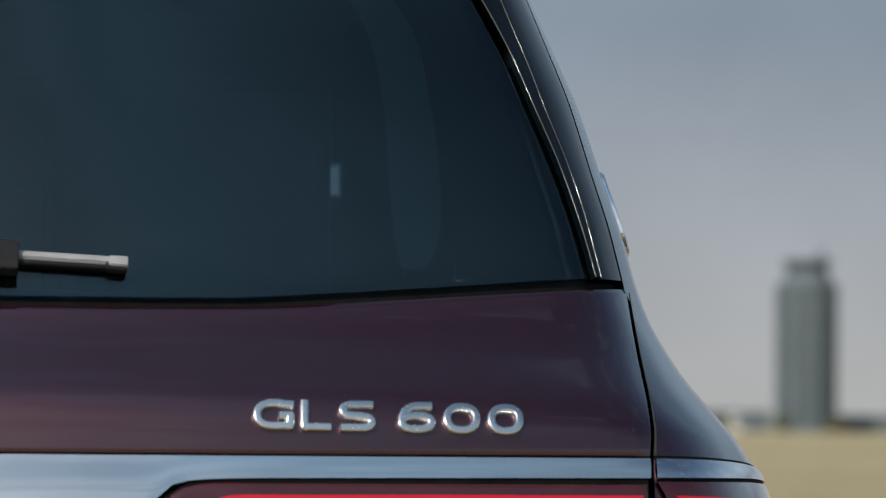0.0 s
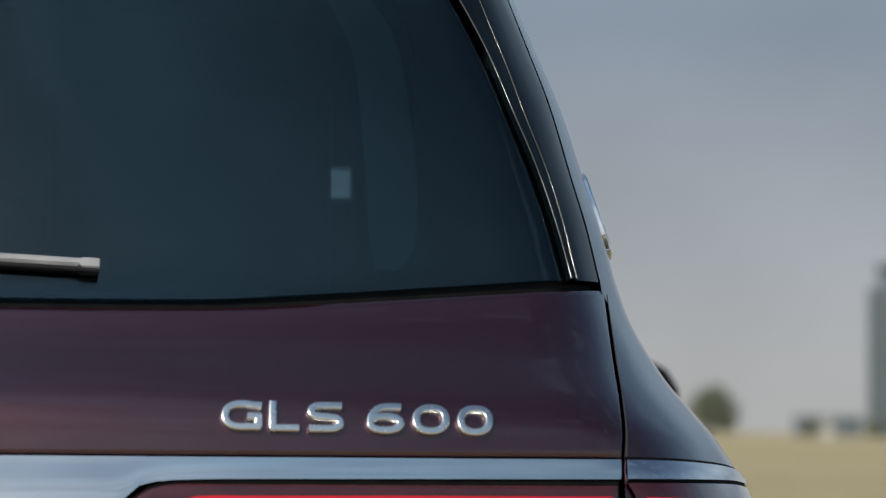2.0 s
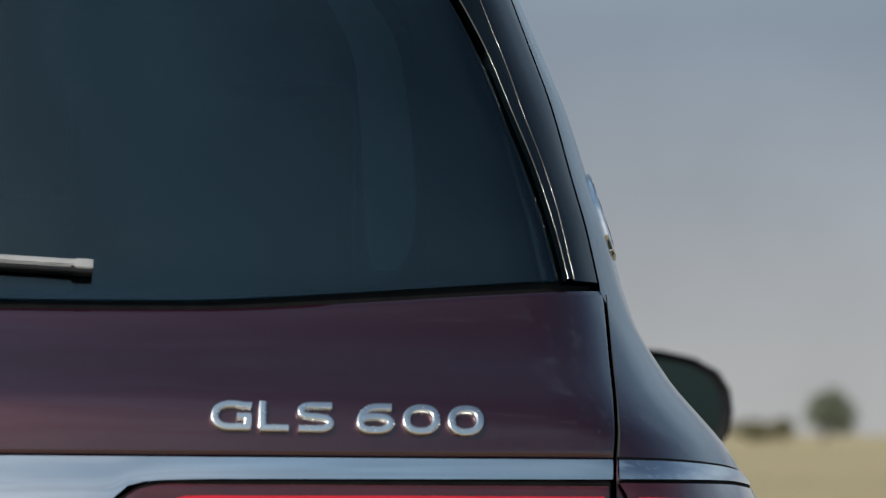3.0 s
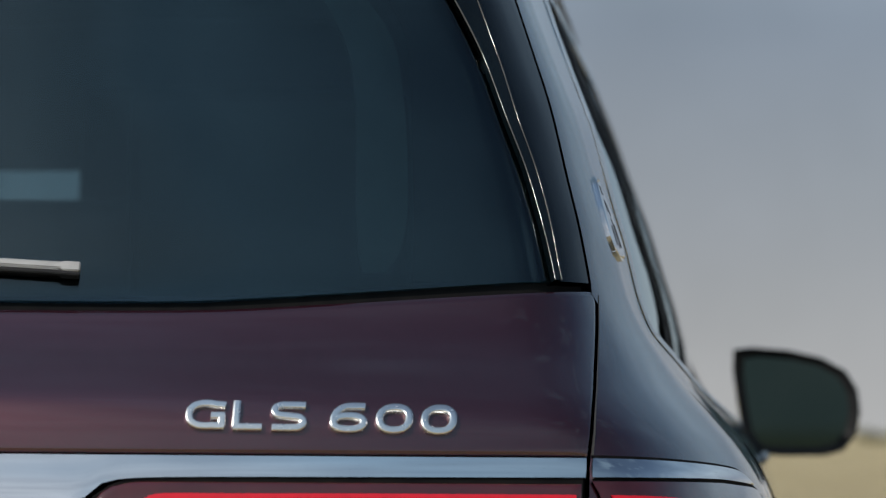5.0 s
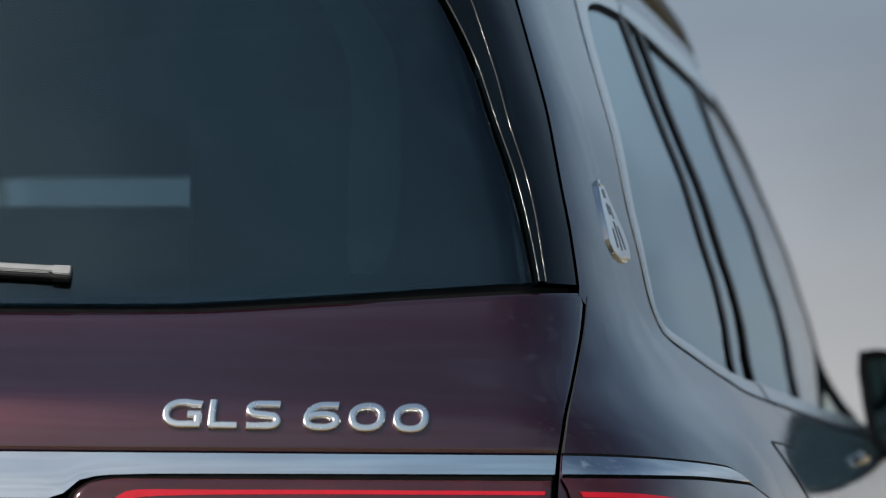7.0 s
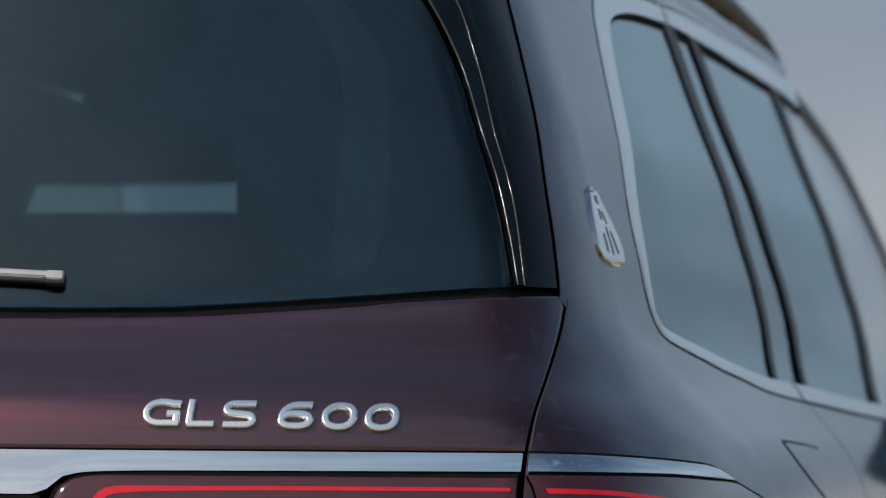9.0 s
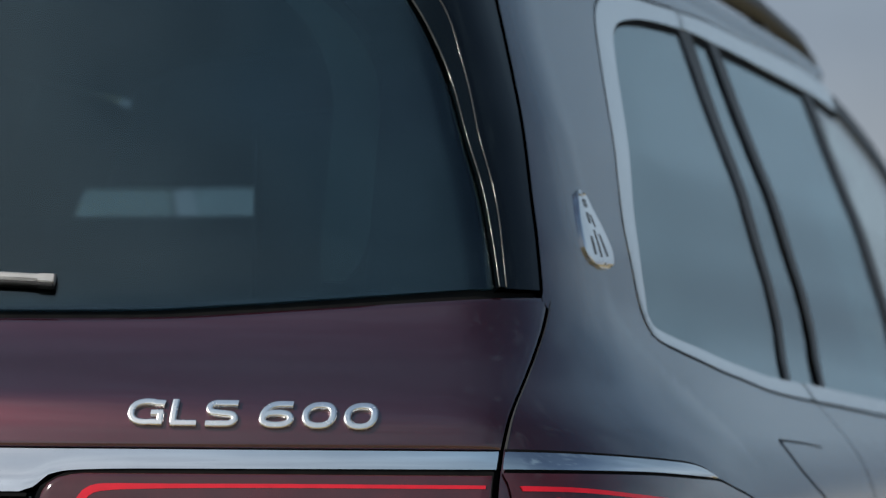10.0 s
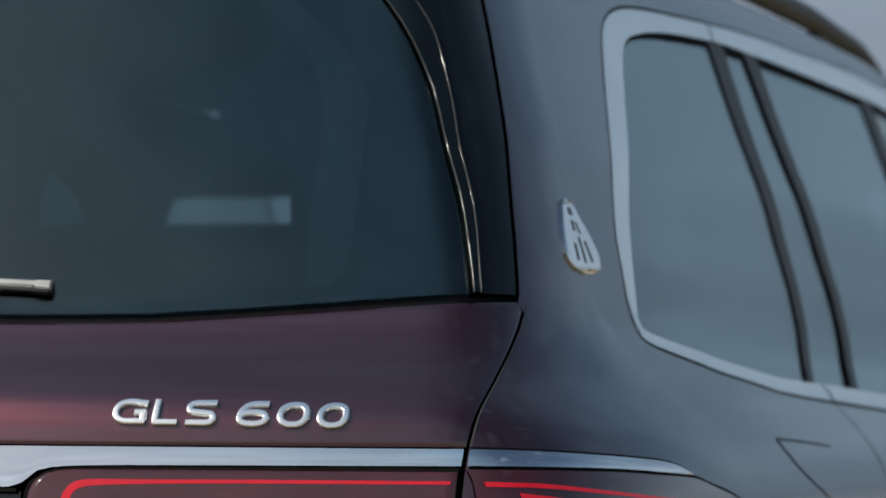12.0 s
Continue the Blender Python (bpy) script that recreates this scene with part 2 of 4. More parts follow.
def dry_field(name):
    m, n, l, p = material(name)
    wide = noise_node(n, l, 0.012, 5.0, 0.6)
    mid = noise_node(n, l, 0.6, 6.0, 0.65)
    tuft = noise_node(n, l, 26.0, 6.0, 0.7)
    a = two_tone(n, l, mid.outputs["Fac"], (0.37, 0.295, 0.175), (0.54, 0.445, 0.275), p.inputs["Base Color"], 0.3, 0.7)
    b = two_tone(n, l, wide.outputs["Fac"], (0.82, 0.84, 0.78), (1.0, 1.0, 1.0), p.inputs["Base Color"], 0.35, 0.65)
    mul = n.new("ShaderNodeMix")
    mul.data_type, mul.blend_type = "RGBA", "MULTIPLY"
    mul.inputs["Factor"].default_value = 1.0
    l.new(a.outputs["Color"], mul.inputs["A"])
    l.new(b.outputs["Color"], mul.inputs["B"])
    l.new(mul.outputs["Result"], p.inputs["Base Color"])
    p.inputs["Roughness"].default_value = 0.95
    p.inputs["Specular IOR Level"].default_value = 0.1
    bump(n, l, tuft.outputs["Fac"], p.inputs["Normal"], 0.8, 0.04)
    return m


FIELD = dry_field("dry_straw_grass")


# ---- mesh helpers ----
def part(name, bm, mat, parent=None, label=""):
    """Links a bmesh (or a mesh) as one object under a thing or part."""
    if isinstance(bm, bpy.types.Mesh):
        me = bm
    else:
        me = bpy.data.meshes.new(name)
        bmesh.ops.recalc_face_normals(bm, faces=bm.faces)
        bm.to_mesh(me)
        bm.free()
    if mat and not me.materials:
        me.materials.append(mat)
    ob = new(name, me)
    ob.parent = parent
    if label:
        tagged(ob, label)
    return ob


def thing(name, label, category, at=(0, 0, 0), kind="", group=""):
    ob = new(name)
    ob.empty_display_size = 0.2
    ob.location = at
    return tagged(ob, label, category, group, kind)


def box(bm, x0, x1, y0, y1, z0, z1, bevel=0.0, turn=None, segments=2):
    m = Matrix.Translation(((x0 + x1) / 2, (y0 + y1) / 2, (z0 + z1) / 2))
    if turn is not None:
        m = m @ turn
    made = bmesh.ops.create_cube(bm, size=1, matrix=m @ Matrix.Diagonal((x1 - x0, y1 - y0, z1 - z0, 1)))
    if bevel:
        edges = list({e for v in made["verts"] for e in v.link_edges})
        bmesh.ops.bevel(bm, geom=edges, offset=bevel, segments=segments, affect="EDGES", profile=0.6)
    return bm


def smooth(ob, angle=40):
    for f in ob.data.polygons:
        f.use_smooth = True
    ob.data.set_sharp_from_angle(angle=radians(angle))
    return ob


def tube(points, radius, sides=8, flat=1.0):
    """A closed rod along points."""
    bm = bmesh.new()
    pts = [Vector(p) for p in points]
    rings = []
    for i, p in enumerate(pts):
        d = (pts[min(i + 1, len(pts) - 1)] - pts[max(i - 1, 0)]).normalized()
        side = d.cross(Vector((0, 0, 1)))
        side = side.normalized() if side.length > 1e-4 else Vector((1, 0, 0))
        up = side.cross(d)
        rings.append([bm.verts.new(p + radius * (math.cos(a) * side + flat * math.sin(a) * up)) for a in [2 * math.pi * j / sides for j in range(sides)]])
    for r, q in zip(rings, rings[1:]):
        for j in range(sides):
            bm.faces.new((r[j], r[(j + 1) % sides], q[(j + 1) % sides], q[j]))
    bm.faces.new(rings[0])
    bm.faces.new(rings[-1][::-1])
    return bm


# ---- the car's skin: x to its right, y ahead, z up ----
def spline(xs, ys):
    """A smooth curve through a few control values."""
    xs, ys = np.array(xs, float), np.array(ys, float)
    h = np.diff(xs)
    d = np.diff(ys) / h
    m = np.concatenate([[d[0]], np.where(d[:-1] * d[1:] > 0, 2 * d[:-1] * d[1:] / (d[:-1] + d[1:] + 1e-12), 0), [d[-1]]])

    def f(x):
        x = min(max(x, xs[0]), xs[-1])
        i = min(int(np.searchsorted(xs, x, side="right")) - 1, len(h) - 1)
        u = (x - xs[i]) / h[i]
        return float((1 + 2 * u) * (1 - u) ** 2 * ys[i] + u * (1 - u) ** 2 * h[i] * m[i]
                     + u * u * (3 - 2 * u) * ys[i + 1] + u * u * (u - 1) * h[i] * m[i + 1])
    return f


# half width of the body, place and roundness of its tail, over the height
half_width = spline([.30, .45, .70, .90, .97, 1.0, 1.036, 1.07, 1.10, 1.13, 1.16, 1.195, 1.25, 1.30, 1.38, 1.44, 1.50, 1.60, 1.66, 1.71, 1.75, 1.78, 1.80],
                    [.91, .955, .970, .955, .943, .932, .911, .882, .855, .834, .816, .802, .787, .770, .744, .719, .694, .655, .628, .590, .535, .44, .30])
tail_y = spline([.30, .5, .8, .95, .993, 1.024, 1.055, 1.078, 1.10, 1.13, 1.16, 1.186, 1.25, 1.4, 1.6, 1.7, 1.76, 1.80],
                [.03, -.05, -.05, -.036, -.026, -.012, -.003, .007, .030, .068, .098, .115, .146, .221, .325, .385, .45, .60])
tail_bow = spline([.3, 1.05, 1.085, 1.12, 1.19, 1.34, 1.47, 1.7], [.225, .228, .258, .272, .28, .312, .36, .38])
corner_end = spline([.3, 1.0, 1.1, 1.2, 1.34, 1.45, 1.8], [.76, .75, .67, .55, .59, .63, .90])
corner_start = spline([.3, 1.05, 1.19, 1.8], [.82, .82, .86, .86])


def flank(y, z):
    w = half_width(z)
    if y < 1.1:
        w -= .010 * ((1.1 - y) / .5) ** 2
    if y > 3.2:
        w -= .045 * (y - 3.2) ** 2
    return w


def skin(s, z):
    """The body's skin on its right side: s 0 to 1 across the tail, 1 to 2 round the corner, from 2 on metres along the flank."""
    k, y0 = tail_bow(z), tail_y(z)
    xa = corner_start(z) * half_width(z)
    if s <= 1:
        return np.array((xa * s, y0 + k * (xa * s) ** 2, z))
    yb = corner_end(z)
    if s >= 2:
        y = yb + s - 2
        return np.array((flank(y, z), y, z))
    u = s - 1
    ya, xb = y0 + k * xa * xa, flank(yb, z)
    cx = xb - .005
    cy = ya + 2 * k * xa * (cx - xa)
    return np.array(((1 - u) ** 2 * xa + 2 * u * (1 - u) * cx + u * u * xb, (1 - u) ** 2 * ya + 2 * u * (1 - u) * cy + u * u * yb, z))


def s_at_x(x, z):
    xa = corner_start(z) * half_width(z)
    if x <= xa:
        return x / xa
    a, b = 1.0, 2.0
    for _ in range(22):
        m = (a + b) / 2
        a, b = (m, b) if skin(m, z)[0] < x else (a, m)
    return (a + b) / 2


def s_at_y(y, z):
    yb = corner_end(z)
    if y >= yb:
        return 2 + y - yb
    a, b = 0.0, 2.0
    for _ in range(22):
        m = (a + b) / 2
        a, b = (m, b) if skin(m, z)[1] < y else (a, m)
    return (a + b) / 2


def skin_normal(s, z):
    e = 1e-3
    ds = skin(s + e, z) - skin(s - e if s > e else s, z)
    dz = skin(s, z + e) - skin(s, z - e)
    n = np.cross(ds, dz)
    if s < 1e-6:
        n[0] = 0
    return n / np.linalg.norm(n)


def on_skin_x(x, z, off=0.0):
    """The skin at x across the tail; off: metres proud of it. Left of the middle it is mirrored."""
    sg = 1 if x >= 0 else -1
    s = s_at_x(abs(x), z)
    p, n = skin(s, z), skin_normal(s, z)
    q = p + n * off
    return np.array((q[0] * sg, q[1], q[2])), np.array((n[0] * sg, n[1], n[2]))


def on_skin_y(y, z, off=0.0):
    """The skin at y along the flank."""
    s = s_at_y(y, z)
    p, n = skin(s, z), skin_normal(s, z)
    return p + n * off, n


def steps(n, rim):
    """Even steps from 0 to 1 with one more close to either end, for a rolled edge."""
    core = [i / n for i in range(n + 1)]
    return [0.0, rim, *core[1:-1], 1 - rim, 1.0] if rim else core


SHADING = {}


def panel(name, place, na, nb, mat, parent, label="", off=0.0, thick=0.006, roll=0.0, rim=0.012, crown=0.0, mirrored=False, own_shade=False):
    """A sheet with thickness on the skin. place(a, b, off) gives a point and its normal; roll: depth of the rounded rim; crown: bulge across b."""
    ra, rb = (steps(na, rim), steps(nb, min(3 * rim, .2))) if roll else (steps(na, 0), steps(nb, 0))
    verts, norms, back = [], [], []
    for j, b in enumerate(rb):
        for i, a in enumerate(ra):
            edge = roll and (i in (0, len(ra) - 1) or j in (0, len(rb) - 1))
            o = off + crown * 4 * b * (1 - b) - (roll if edge else 0)
            p, n = place(a, b, o)
            verts.append(p)
            norms.append(n)
            back.append(p - n * thick)
    w, h = len(ra), len(rb)
    faces = [(j * w + i, j * w + i + 1, (j + 1) * w + i + 1, (j + 1) * w + i) for j in range(h - 1) for i in range(w - 1)]
    # the way round that makes the front face along its normal
    p0, p1, p2 = (np.array(verts[k]) for k in (faces[0][0], faces[0][1], faces[0][2]))
    mid = (h // 2) * w + w // 2
    f = faces[(h // 2 if h > 2 else 0) * (w - 1) + (w // 2 if w > 2 else 0)] if len(faces) > 1 else faces[0]
    p0, p1, p2 = (np.array(verts[k]) for k in f[:3])
    if np.dot(np.cross(p1 - p0, p2 - p1), norms[f[0]]) < 0:
        faces = [q[::-1] for q in faces]
    nv = len(verts)
    rimloop = list(range(w)) + [k * w + w - 1 for k in range(1, h)] + [(h - 1) * w + k for k in range(w - 2, -1, -1)] + [k * w for k in range(h - 2, 0, -1)]
    allv = [tuple(v) for v in verts] + [tuple(v) for v in back]
    allf = list(faces) + [tuple(nv + k for k in q[::-1]) for q in faces]
    # rim faces on vertices of their own, so that the shading breaks there
    base = len(allv)
    allv += [tuple(verts[k]) for k in rimloop] + [tuple(back[k]) for k in rimloop]
    m = len(rimloop)
    allf += [(base + k, base + (k + 1) % m, base + m + (k + 1) % m, base + m + k) for k in range(m)]
    me = bpy.data.meshes.new(name)
    me.from_pydata(allv, [], allf)
    centre = np.mean(np.array(verts), axis=0)
    vn = [Vector(x) for x in norms] + [-Vector(x) for x in norms]
    for k in rimloop * 2:
        d = np.array(verts[k]) - centre
        d = d - np.dot(d, norms[k]) * norms[k]
        vn.append(Vector(d / (np.linalg.norm(d) + 1e-9)))
    me.polygons.foreach_set("use_smooth", [True] * len(me.polygons))
    me.update()
    if not roll and not own_shade:
        me.normals_split_custom_set_from_vertices(vn)
        SHADING[me.name] = vn
    ob = part(name, me, mat, parent, label)
    if mirrored:
        return ob, mirror_part(ob, mirrored)
    return ob


def mirror_part(ob, parent):
    """The same part on the car's other side."""
    me = ob.data
    vs = [(-v.co.x, v.co.y, v.co.z) for v in me.vertices]
    fs = [tuple(reversed(p.vertices)) for p in me.polygons]
    m2 = bpy.data.meshes.new(me.name)
    m2.from_pydata(vs, [], fs)
    m2.polygons.foreach_set("use_smooth", [p.use_smooth for p in me.polygons])
    m2.update()
    if me.name in SHADING:
        m2.normals_split_custom_set_from_vertices([Vector((-n.x, n.y, n.z)) for n in SHADING[me.name]])
    for mat in me.materials:
        m2.materials.append(mat)
    name = ob.name.split(".")[0]
    return part(name, m2, None, parent, ob.get("label", ""))


def curve2(points):
    """A smooth curve over 0 to 1 through a few points of the plan (y, z)."""
    pts = np.array(points, float)
    t = np.concatenate([[0], np.cumsum(np.linalg.norm(np.diff(pts, axis=0), axis=1))])
    t /= t[-1]
    fy, fz = spline(t, pts[:, 0]), spline(t, pts[:, 1])
    return lambda u: np.array((fy(u), fz(u)))


def coons(bottom, top, left, right, skin_place):
    """A sheet between four curves: bottom and top run along a, left and right along b."""
    c00, c10, c01, c11 = bottom(0), bottom(1), top(0), top(1)

    def place(a, b, off):
        q = ((1 - b) * bottom(a) + b * top(a) + (1 - a) * left(b) + a * right(b)
             - ((1 - a) * (1 - b) * c00 + a * (1 - b) * c10 + (1 - a) * b * c01 + a * b * c11))
        return skin_place(q[0], q[1], off)
    return place


def line2(p, q):
    p, q = np.array(p, float), np.array(q, float)
    return lambda u: (1 - u) * p + u * q


def band(lower, upper, skin_place):
    """A sheet between two curves that run the same way."""
    def place(a, b, off):
        q = (1 - b) * lower(a) + b * upper(a)
        return skin_place(q[0], q[1], off)
    return place


# ---- ground and distance ----
def ground_sheet():
    bm = bmesh.new()
    bmesh.ops.create_grid(bm, x_segments=24, y_segments=24, size=4500)
    ob = part("ground", bm, FIELD)
    return tagged(ob, "flat field of dry straw-coloured grass", "ground", kind="structure")


ground_sheet()

# ---- curves of the car's lines ----
shut_high_y = spline([1.187, 1.197, 1.244, 1.309, 1.375, 1.443, 1.513, 1.548, 1.70], [.331, .340, .364, .402, .441, .485, .527, .545, .63])
gate_side_x = spline([.60, .99, 1.025, 1.055, 1.085, 1.116, 1.148, 1.187], [.766, .768, .768, .770, .770, .769, .768, .766])


def shut_y(z):
    """The gate's shut line: along the flank's y."""
    return shut_high_y(z) if z > 1.187 else float(skin(s_at_x(gate_side_x(z), z), z)[1])


def wing_start(z):
    """Where the wing begins beyond the shut line's gap."""
    if z > 1.187:
        return shut_high_y(z) + .0022
    return float(skin(s_at_x(gate_side_x(z) + .0018 * (1 - .6 * max(0, (z - 1.05) / .137)), z), z)[1])


gate_top_z = spline([0, .30, .40, .534, .65, .77], [1.1615, 1.162, 1.1635, 1.172, 1.181, 1.190])
glass_low_z = spline([0, .30, .40, .482, .588, .735, .80], [1.1705, 1.171, 1.172, 1.1765, 1.184, 1.1955, 1.200])
blade_in_x = spline([1.17, 1.196, 1.245, 1.305, 1.36, 1.42, 1.475, 1.506, 1.536, 1.57, 1.60, 1.63],
                    [.732, .7255, .713, .694, .672, .648, .620, .601, .578, .548, .508, .44])
blade_wide = spline([1.17, 1.21, 1.274, 1.34, 1.405, 1.44, 1.504, 1.54, 1.63], [.0055, .006, .0085, .010, .013, .0155, .025, .029, .05])
strip_low_z = spline([0, .312, .322, .336, .36, .42, .77], [.984, .984, .990, 1.0015, 1.0055, 1.007, 1.0085])


def tail_row(x_of, z_of):
    """place() for a sheet right across the tail, from one side to the other."""
    def place(a, b, off):
        x = (2 * a - 1) * .766
        z = z_of(abs(x), b)
        return on_skin_x((2 * a - 1) * x_of(z), z, off)
    return place


def tail_side(x0, x1, z0, z1):
    """place() for a sheet on the tail's right side, between two curves x(z)."""
    def place(a, b, off):
        z = z0 + (z1 - z0) * b
        return on_skin_x(x0(z) * (1 - a) + x1(z) * a, z, off)
    return place


def shut_x(z):
    return skin(s_at_y(shut_y(z), z), z)[0] if z > 1.19 else gate_side_x(z)


car = thing("car", "dark red metallic sport utility car parked on dry grass", "car")

# ---- tailgate ----
tailgate = panel("tailgate", tail_row(lambda z: gate_side_x(z) - .0009, lambda x, b: 1.0300 + (gate_top_z(x) - 1.0300) * b), 72, 22,
                 PAINT, car, "dark red metallic tailgate panel", thick=.018, roll=.0010, rim=.0016)
rear_window = panel("rear_window", tail_row(lambda z: blade_in_x(z) - .001, lambda x, b: glass_low_z(x) + (1.63 - glass_low_z(x)) * b), 48, 26,
                    TAIL_GLASS, tailgate, "dark tinted rear window glass", off=-.001, thick=.004)
panel("window_seal", tail_row(lambda z: min(shut_x(z) - .003, .763), lambda x, b: gate_top_z(x) - .004 + (glass_low_z(x) + .013 - gate_top_z(x)) * b), 60, 4,
      RUBBER, tailgate, "black rubber seal under the rear window", off=-.0075, thick=.012)
panel("side_fin", tail_side(blade_in_x, lambda z: blade_in_x(z) + blade_wide(z), 1.1965, 1.625), 6, 34, BLACK_GLOSS, tailgate,
      "gloss black air fin beside the rear window", off=.0045, thick=.014, crown=0, mirrored=tailgate)


def fin_bead(edge_x, off):
    """A thin rounded bead along one edge of the fin."""
    return tube([on_skin_x(edge_x(1.1965 + .4285 * i / 60), 1.1965 + .4285 * i / 60, off)[0] for i in range(61)], .0009, 10)


for bead_x, bead_off in ((blade_in_x, .0050), (lambda z: blade_in_x(z) + blade_wide(z), .0046)):
    bead = smooth(part("fin_edge", fin_bead(bead_x, bead_off), FIN_EDGE, tailgate, "thin bright rounded edge of the fin"), 80)
    mirror_part(bead, tailgate)
panel("side_panel", tail_side(lambda z: blade_in_x(z) + blade_wide(z), lambda z: shut_x(z) - .0018, 1.1970, 1.66), 14, 34, BLACK_GLOSS, tailgate,
      "gloss black panel at the edge of the tailgate", off=.0004, thick=.010, mirrored=tailgate)
panel("glass_border", tail_side(spline([1.19, 1.205, 1.235, 1.27, 1.44, 1.50, 1.56, 1.63], [.596, .596, .596, .594, .578, .545, .47, .36]), lambda z: blade_in_x(z) - .002, 1.198, 1.625), 10, 24,
      RUBBER, tailgate, "black printed border of the rear window", off=-.0085, thick=.002, mirrored=tailgate)
panel("pillar_trim", tail_side(spline([1.22, 1.25, 1.42, 1.5, 1.63], [.555, .548, .535, .50, .33]), spline([1.215, 1.24, 1.28, 1.44, 1.5, 1.63], [.572, .588, .594, .578, .545, .36]), 1.222, 1.62), 8, 20,
      TRIM_GREY, tailgate, "grey cloth trim behind the rear window", off=-.040, thick=.004, mirrored=tailgate)

chrome_strip = panel("chrome_strip", tail_row(lambda z: gate_side_x(z) - .003, lambda x, b: strip_low_z(x) + (1.0268 - strip_low_z(x)) * b), 110, 9,
                     CHROME, tailgate, "polished chrome strip over the tail lamps", off=.0035, thick=.016, crown=.0010, own_shade=True)
panel("strip_gap", tail_row(lambda z: gate_side_x(z) - .002, lambda x, b: 1.0225 + .010 * b), 48, 2, RUBBER, tailgate, "black gap over the chrome strip", off=-.008, thick=.006)

# tail lamps: inner part on the gate
lamp_low = .865
lamp_in_x = spline([.86, .94, .978, .990, .9985, 1.003], [.327, .325, .327, .331, .342, .366])


def gate_lamp(a, b, off):
    z = lamp_low + (1.0035 - lamp_low) * b
    x0 = lamp_in_x(z)
    x = x0 + (.7625 - x0) * a
    return on_skin_x(x, z, off)


for_lamp = panel("tail_lamp", gate_lamp, 40, 26, LAMP_LENS, tailgate, "smoked dark red tail lamp lens", off=.0030, thick=.020, roll=.002, rim=.006, mirrored=tailgate)


def lamp_seal(a, b, off):
    z = lamp_low - .004 + (1.0085 - lamp_low + .004) * b
    x0 = lamp_in_x(min(z, 1.003)) - .0045
    return on_skin_x(x0 + (.7635 - x0) * a, z, off)


panel("lamp_seal", lamp_seal, 40, 16, RUBBER, tailgate, "black seal round the tail lamp", off=.0012, thick=.012, mirrored=tailgate)
# red light guides: a bar along the top that turns down at its inner end
guide_path = curve2([(.3665, .87), (.3665, .94), (.3675, .972), (.3725, .983), (.384, .9885), (.41, .990), (.60, .9915), (.757, .9915)])


def guide(path, width):
    def place(a, b, off):
        p, q = path(a), path(min(a + .004, 1)) - path(max(a - .004, 0))
        q = q / (np.linalg.norm(q) + 1e-9)
        w = width(a)
        x, z = p[0] - q[1] * w * (b - .5), p[1] + q[0] * w * (b - .5)
        return on_skin_x(x, z, off)
    return place


guide_w = spline([0, .15, .22, .3, .45, 1], [.011, .011, .009, .006, .0042, .0034])
panel("light_bar", guide(guide_path, guide_w), 70, 4, LAMP_RED, tailgate, "lit red light bar in the tail lamp", off=.0036, thick=.003, crown=.0012, mirrored=tailgate)

# the gate under the lamps, with the recess for the plate
panel("lower_gate", tail_row(lambda z: .763, lambda x, b: .62 + (.862 - .62) * b), 40, 10, PAINT, tailgate, "dark red lower tailgate skin", thick=.012)


def plate_recess(a, b, off):
    z = .862 + (.981 - .862) * b
    return on_skin_x((2 * a - 1) * .318, z, off)


panel("plate_recess", plate_recess, 24, 8, BLACK_GLOSS, tailgate, "gloss black plate recess panel", off=-.004, thick=.010)
panel("recess_lip", lambda a, b, off: on_skin_x((2 * a - 1) * .314, .9795 + .0035 * b, off), 30, 1, RUBBER, tailgate, off=.002, thick=.012)

# lettering on the gate
LETTERS = [("G", .4035, .4405), ("L", .4465, .4735), ("S", .4800, .5130), ("6", .5330, .5672), ("0", .5742, .6080), ("0", .6148, .6476)]


def oval(cx, cz, rx, rz, a0, a1, n=26, e=2.35):
    """Part of a squarish oval, from angle a0 to a1 in degrees."""
    out = []
    for i in range(n + 1):
        a = radians(a0 + (a1 - a0) * i / n)
        c, s = math.cos(a), math.sin(a)
        out.append((cx + rx * math.copysign(abs(c) ** (2 / e), c), cz + rz * math.copysign(abs(s) ** (2 / e), s)))
    return out


def letter_strokes(ch):
    """The middle lines of one cast letter in a box of 1 by 1, and whether each closes on itself."""
    if ch == "0":
        return [(oval(.5, .5, .415, .405, 90, 450, 40)[:-1], True)]
    if ch == "6":
        return [(oval(.5, .325, .415, .235, 90, 450, 36)[:-1], True), ([(.93, .905), (.72, .91)] + oval(.56, .36, .475, .55, 97, 178, 14, 2.2), False)]
    if ch == "L":
        return [([(.09, 1.0), (.09, .60), (.09, .30), (.09, .10)], False), ([(.0, .095), (.35, .095), (.70, .095), (1.0, .095)], False)]
    if ch == "G":
        return [([(1.0, .83), (.92, .855)] + oval(.52, .5, .435, .405, 60, 285, 34) + [(.80, .098), (.985, .098)], False),
                ([(.915, .10), (.915, .25), (.915, .40), (.915, .475)], False), ([(.64, .465), (.75, .465), (.85, .465), (.985, .465)], False)]
    return [([(.955, .90), (.80, .905)] + oval(.33, .715, .245, .19, 90, 245, 16, 2.1) + oval(.68, .29, .235, .195, 75, -90, 16, 2.1) + [(.22, .095), (.03, .10)], False)]


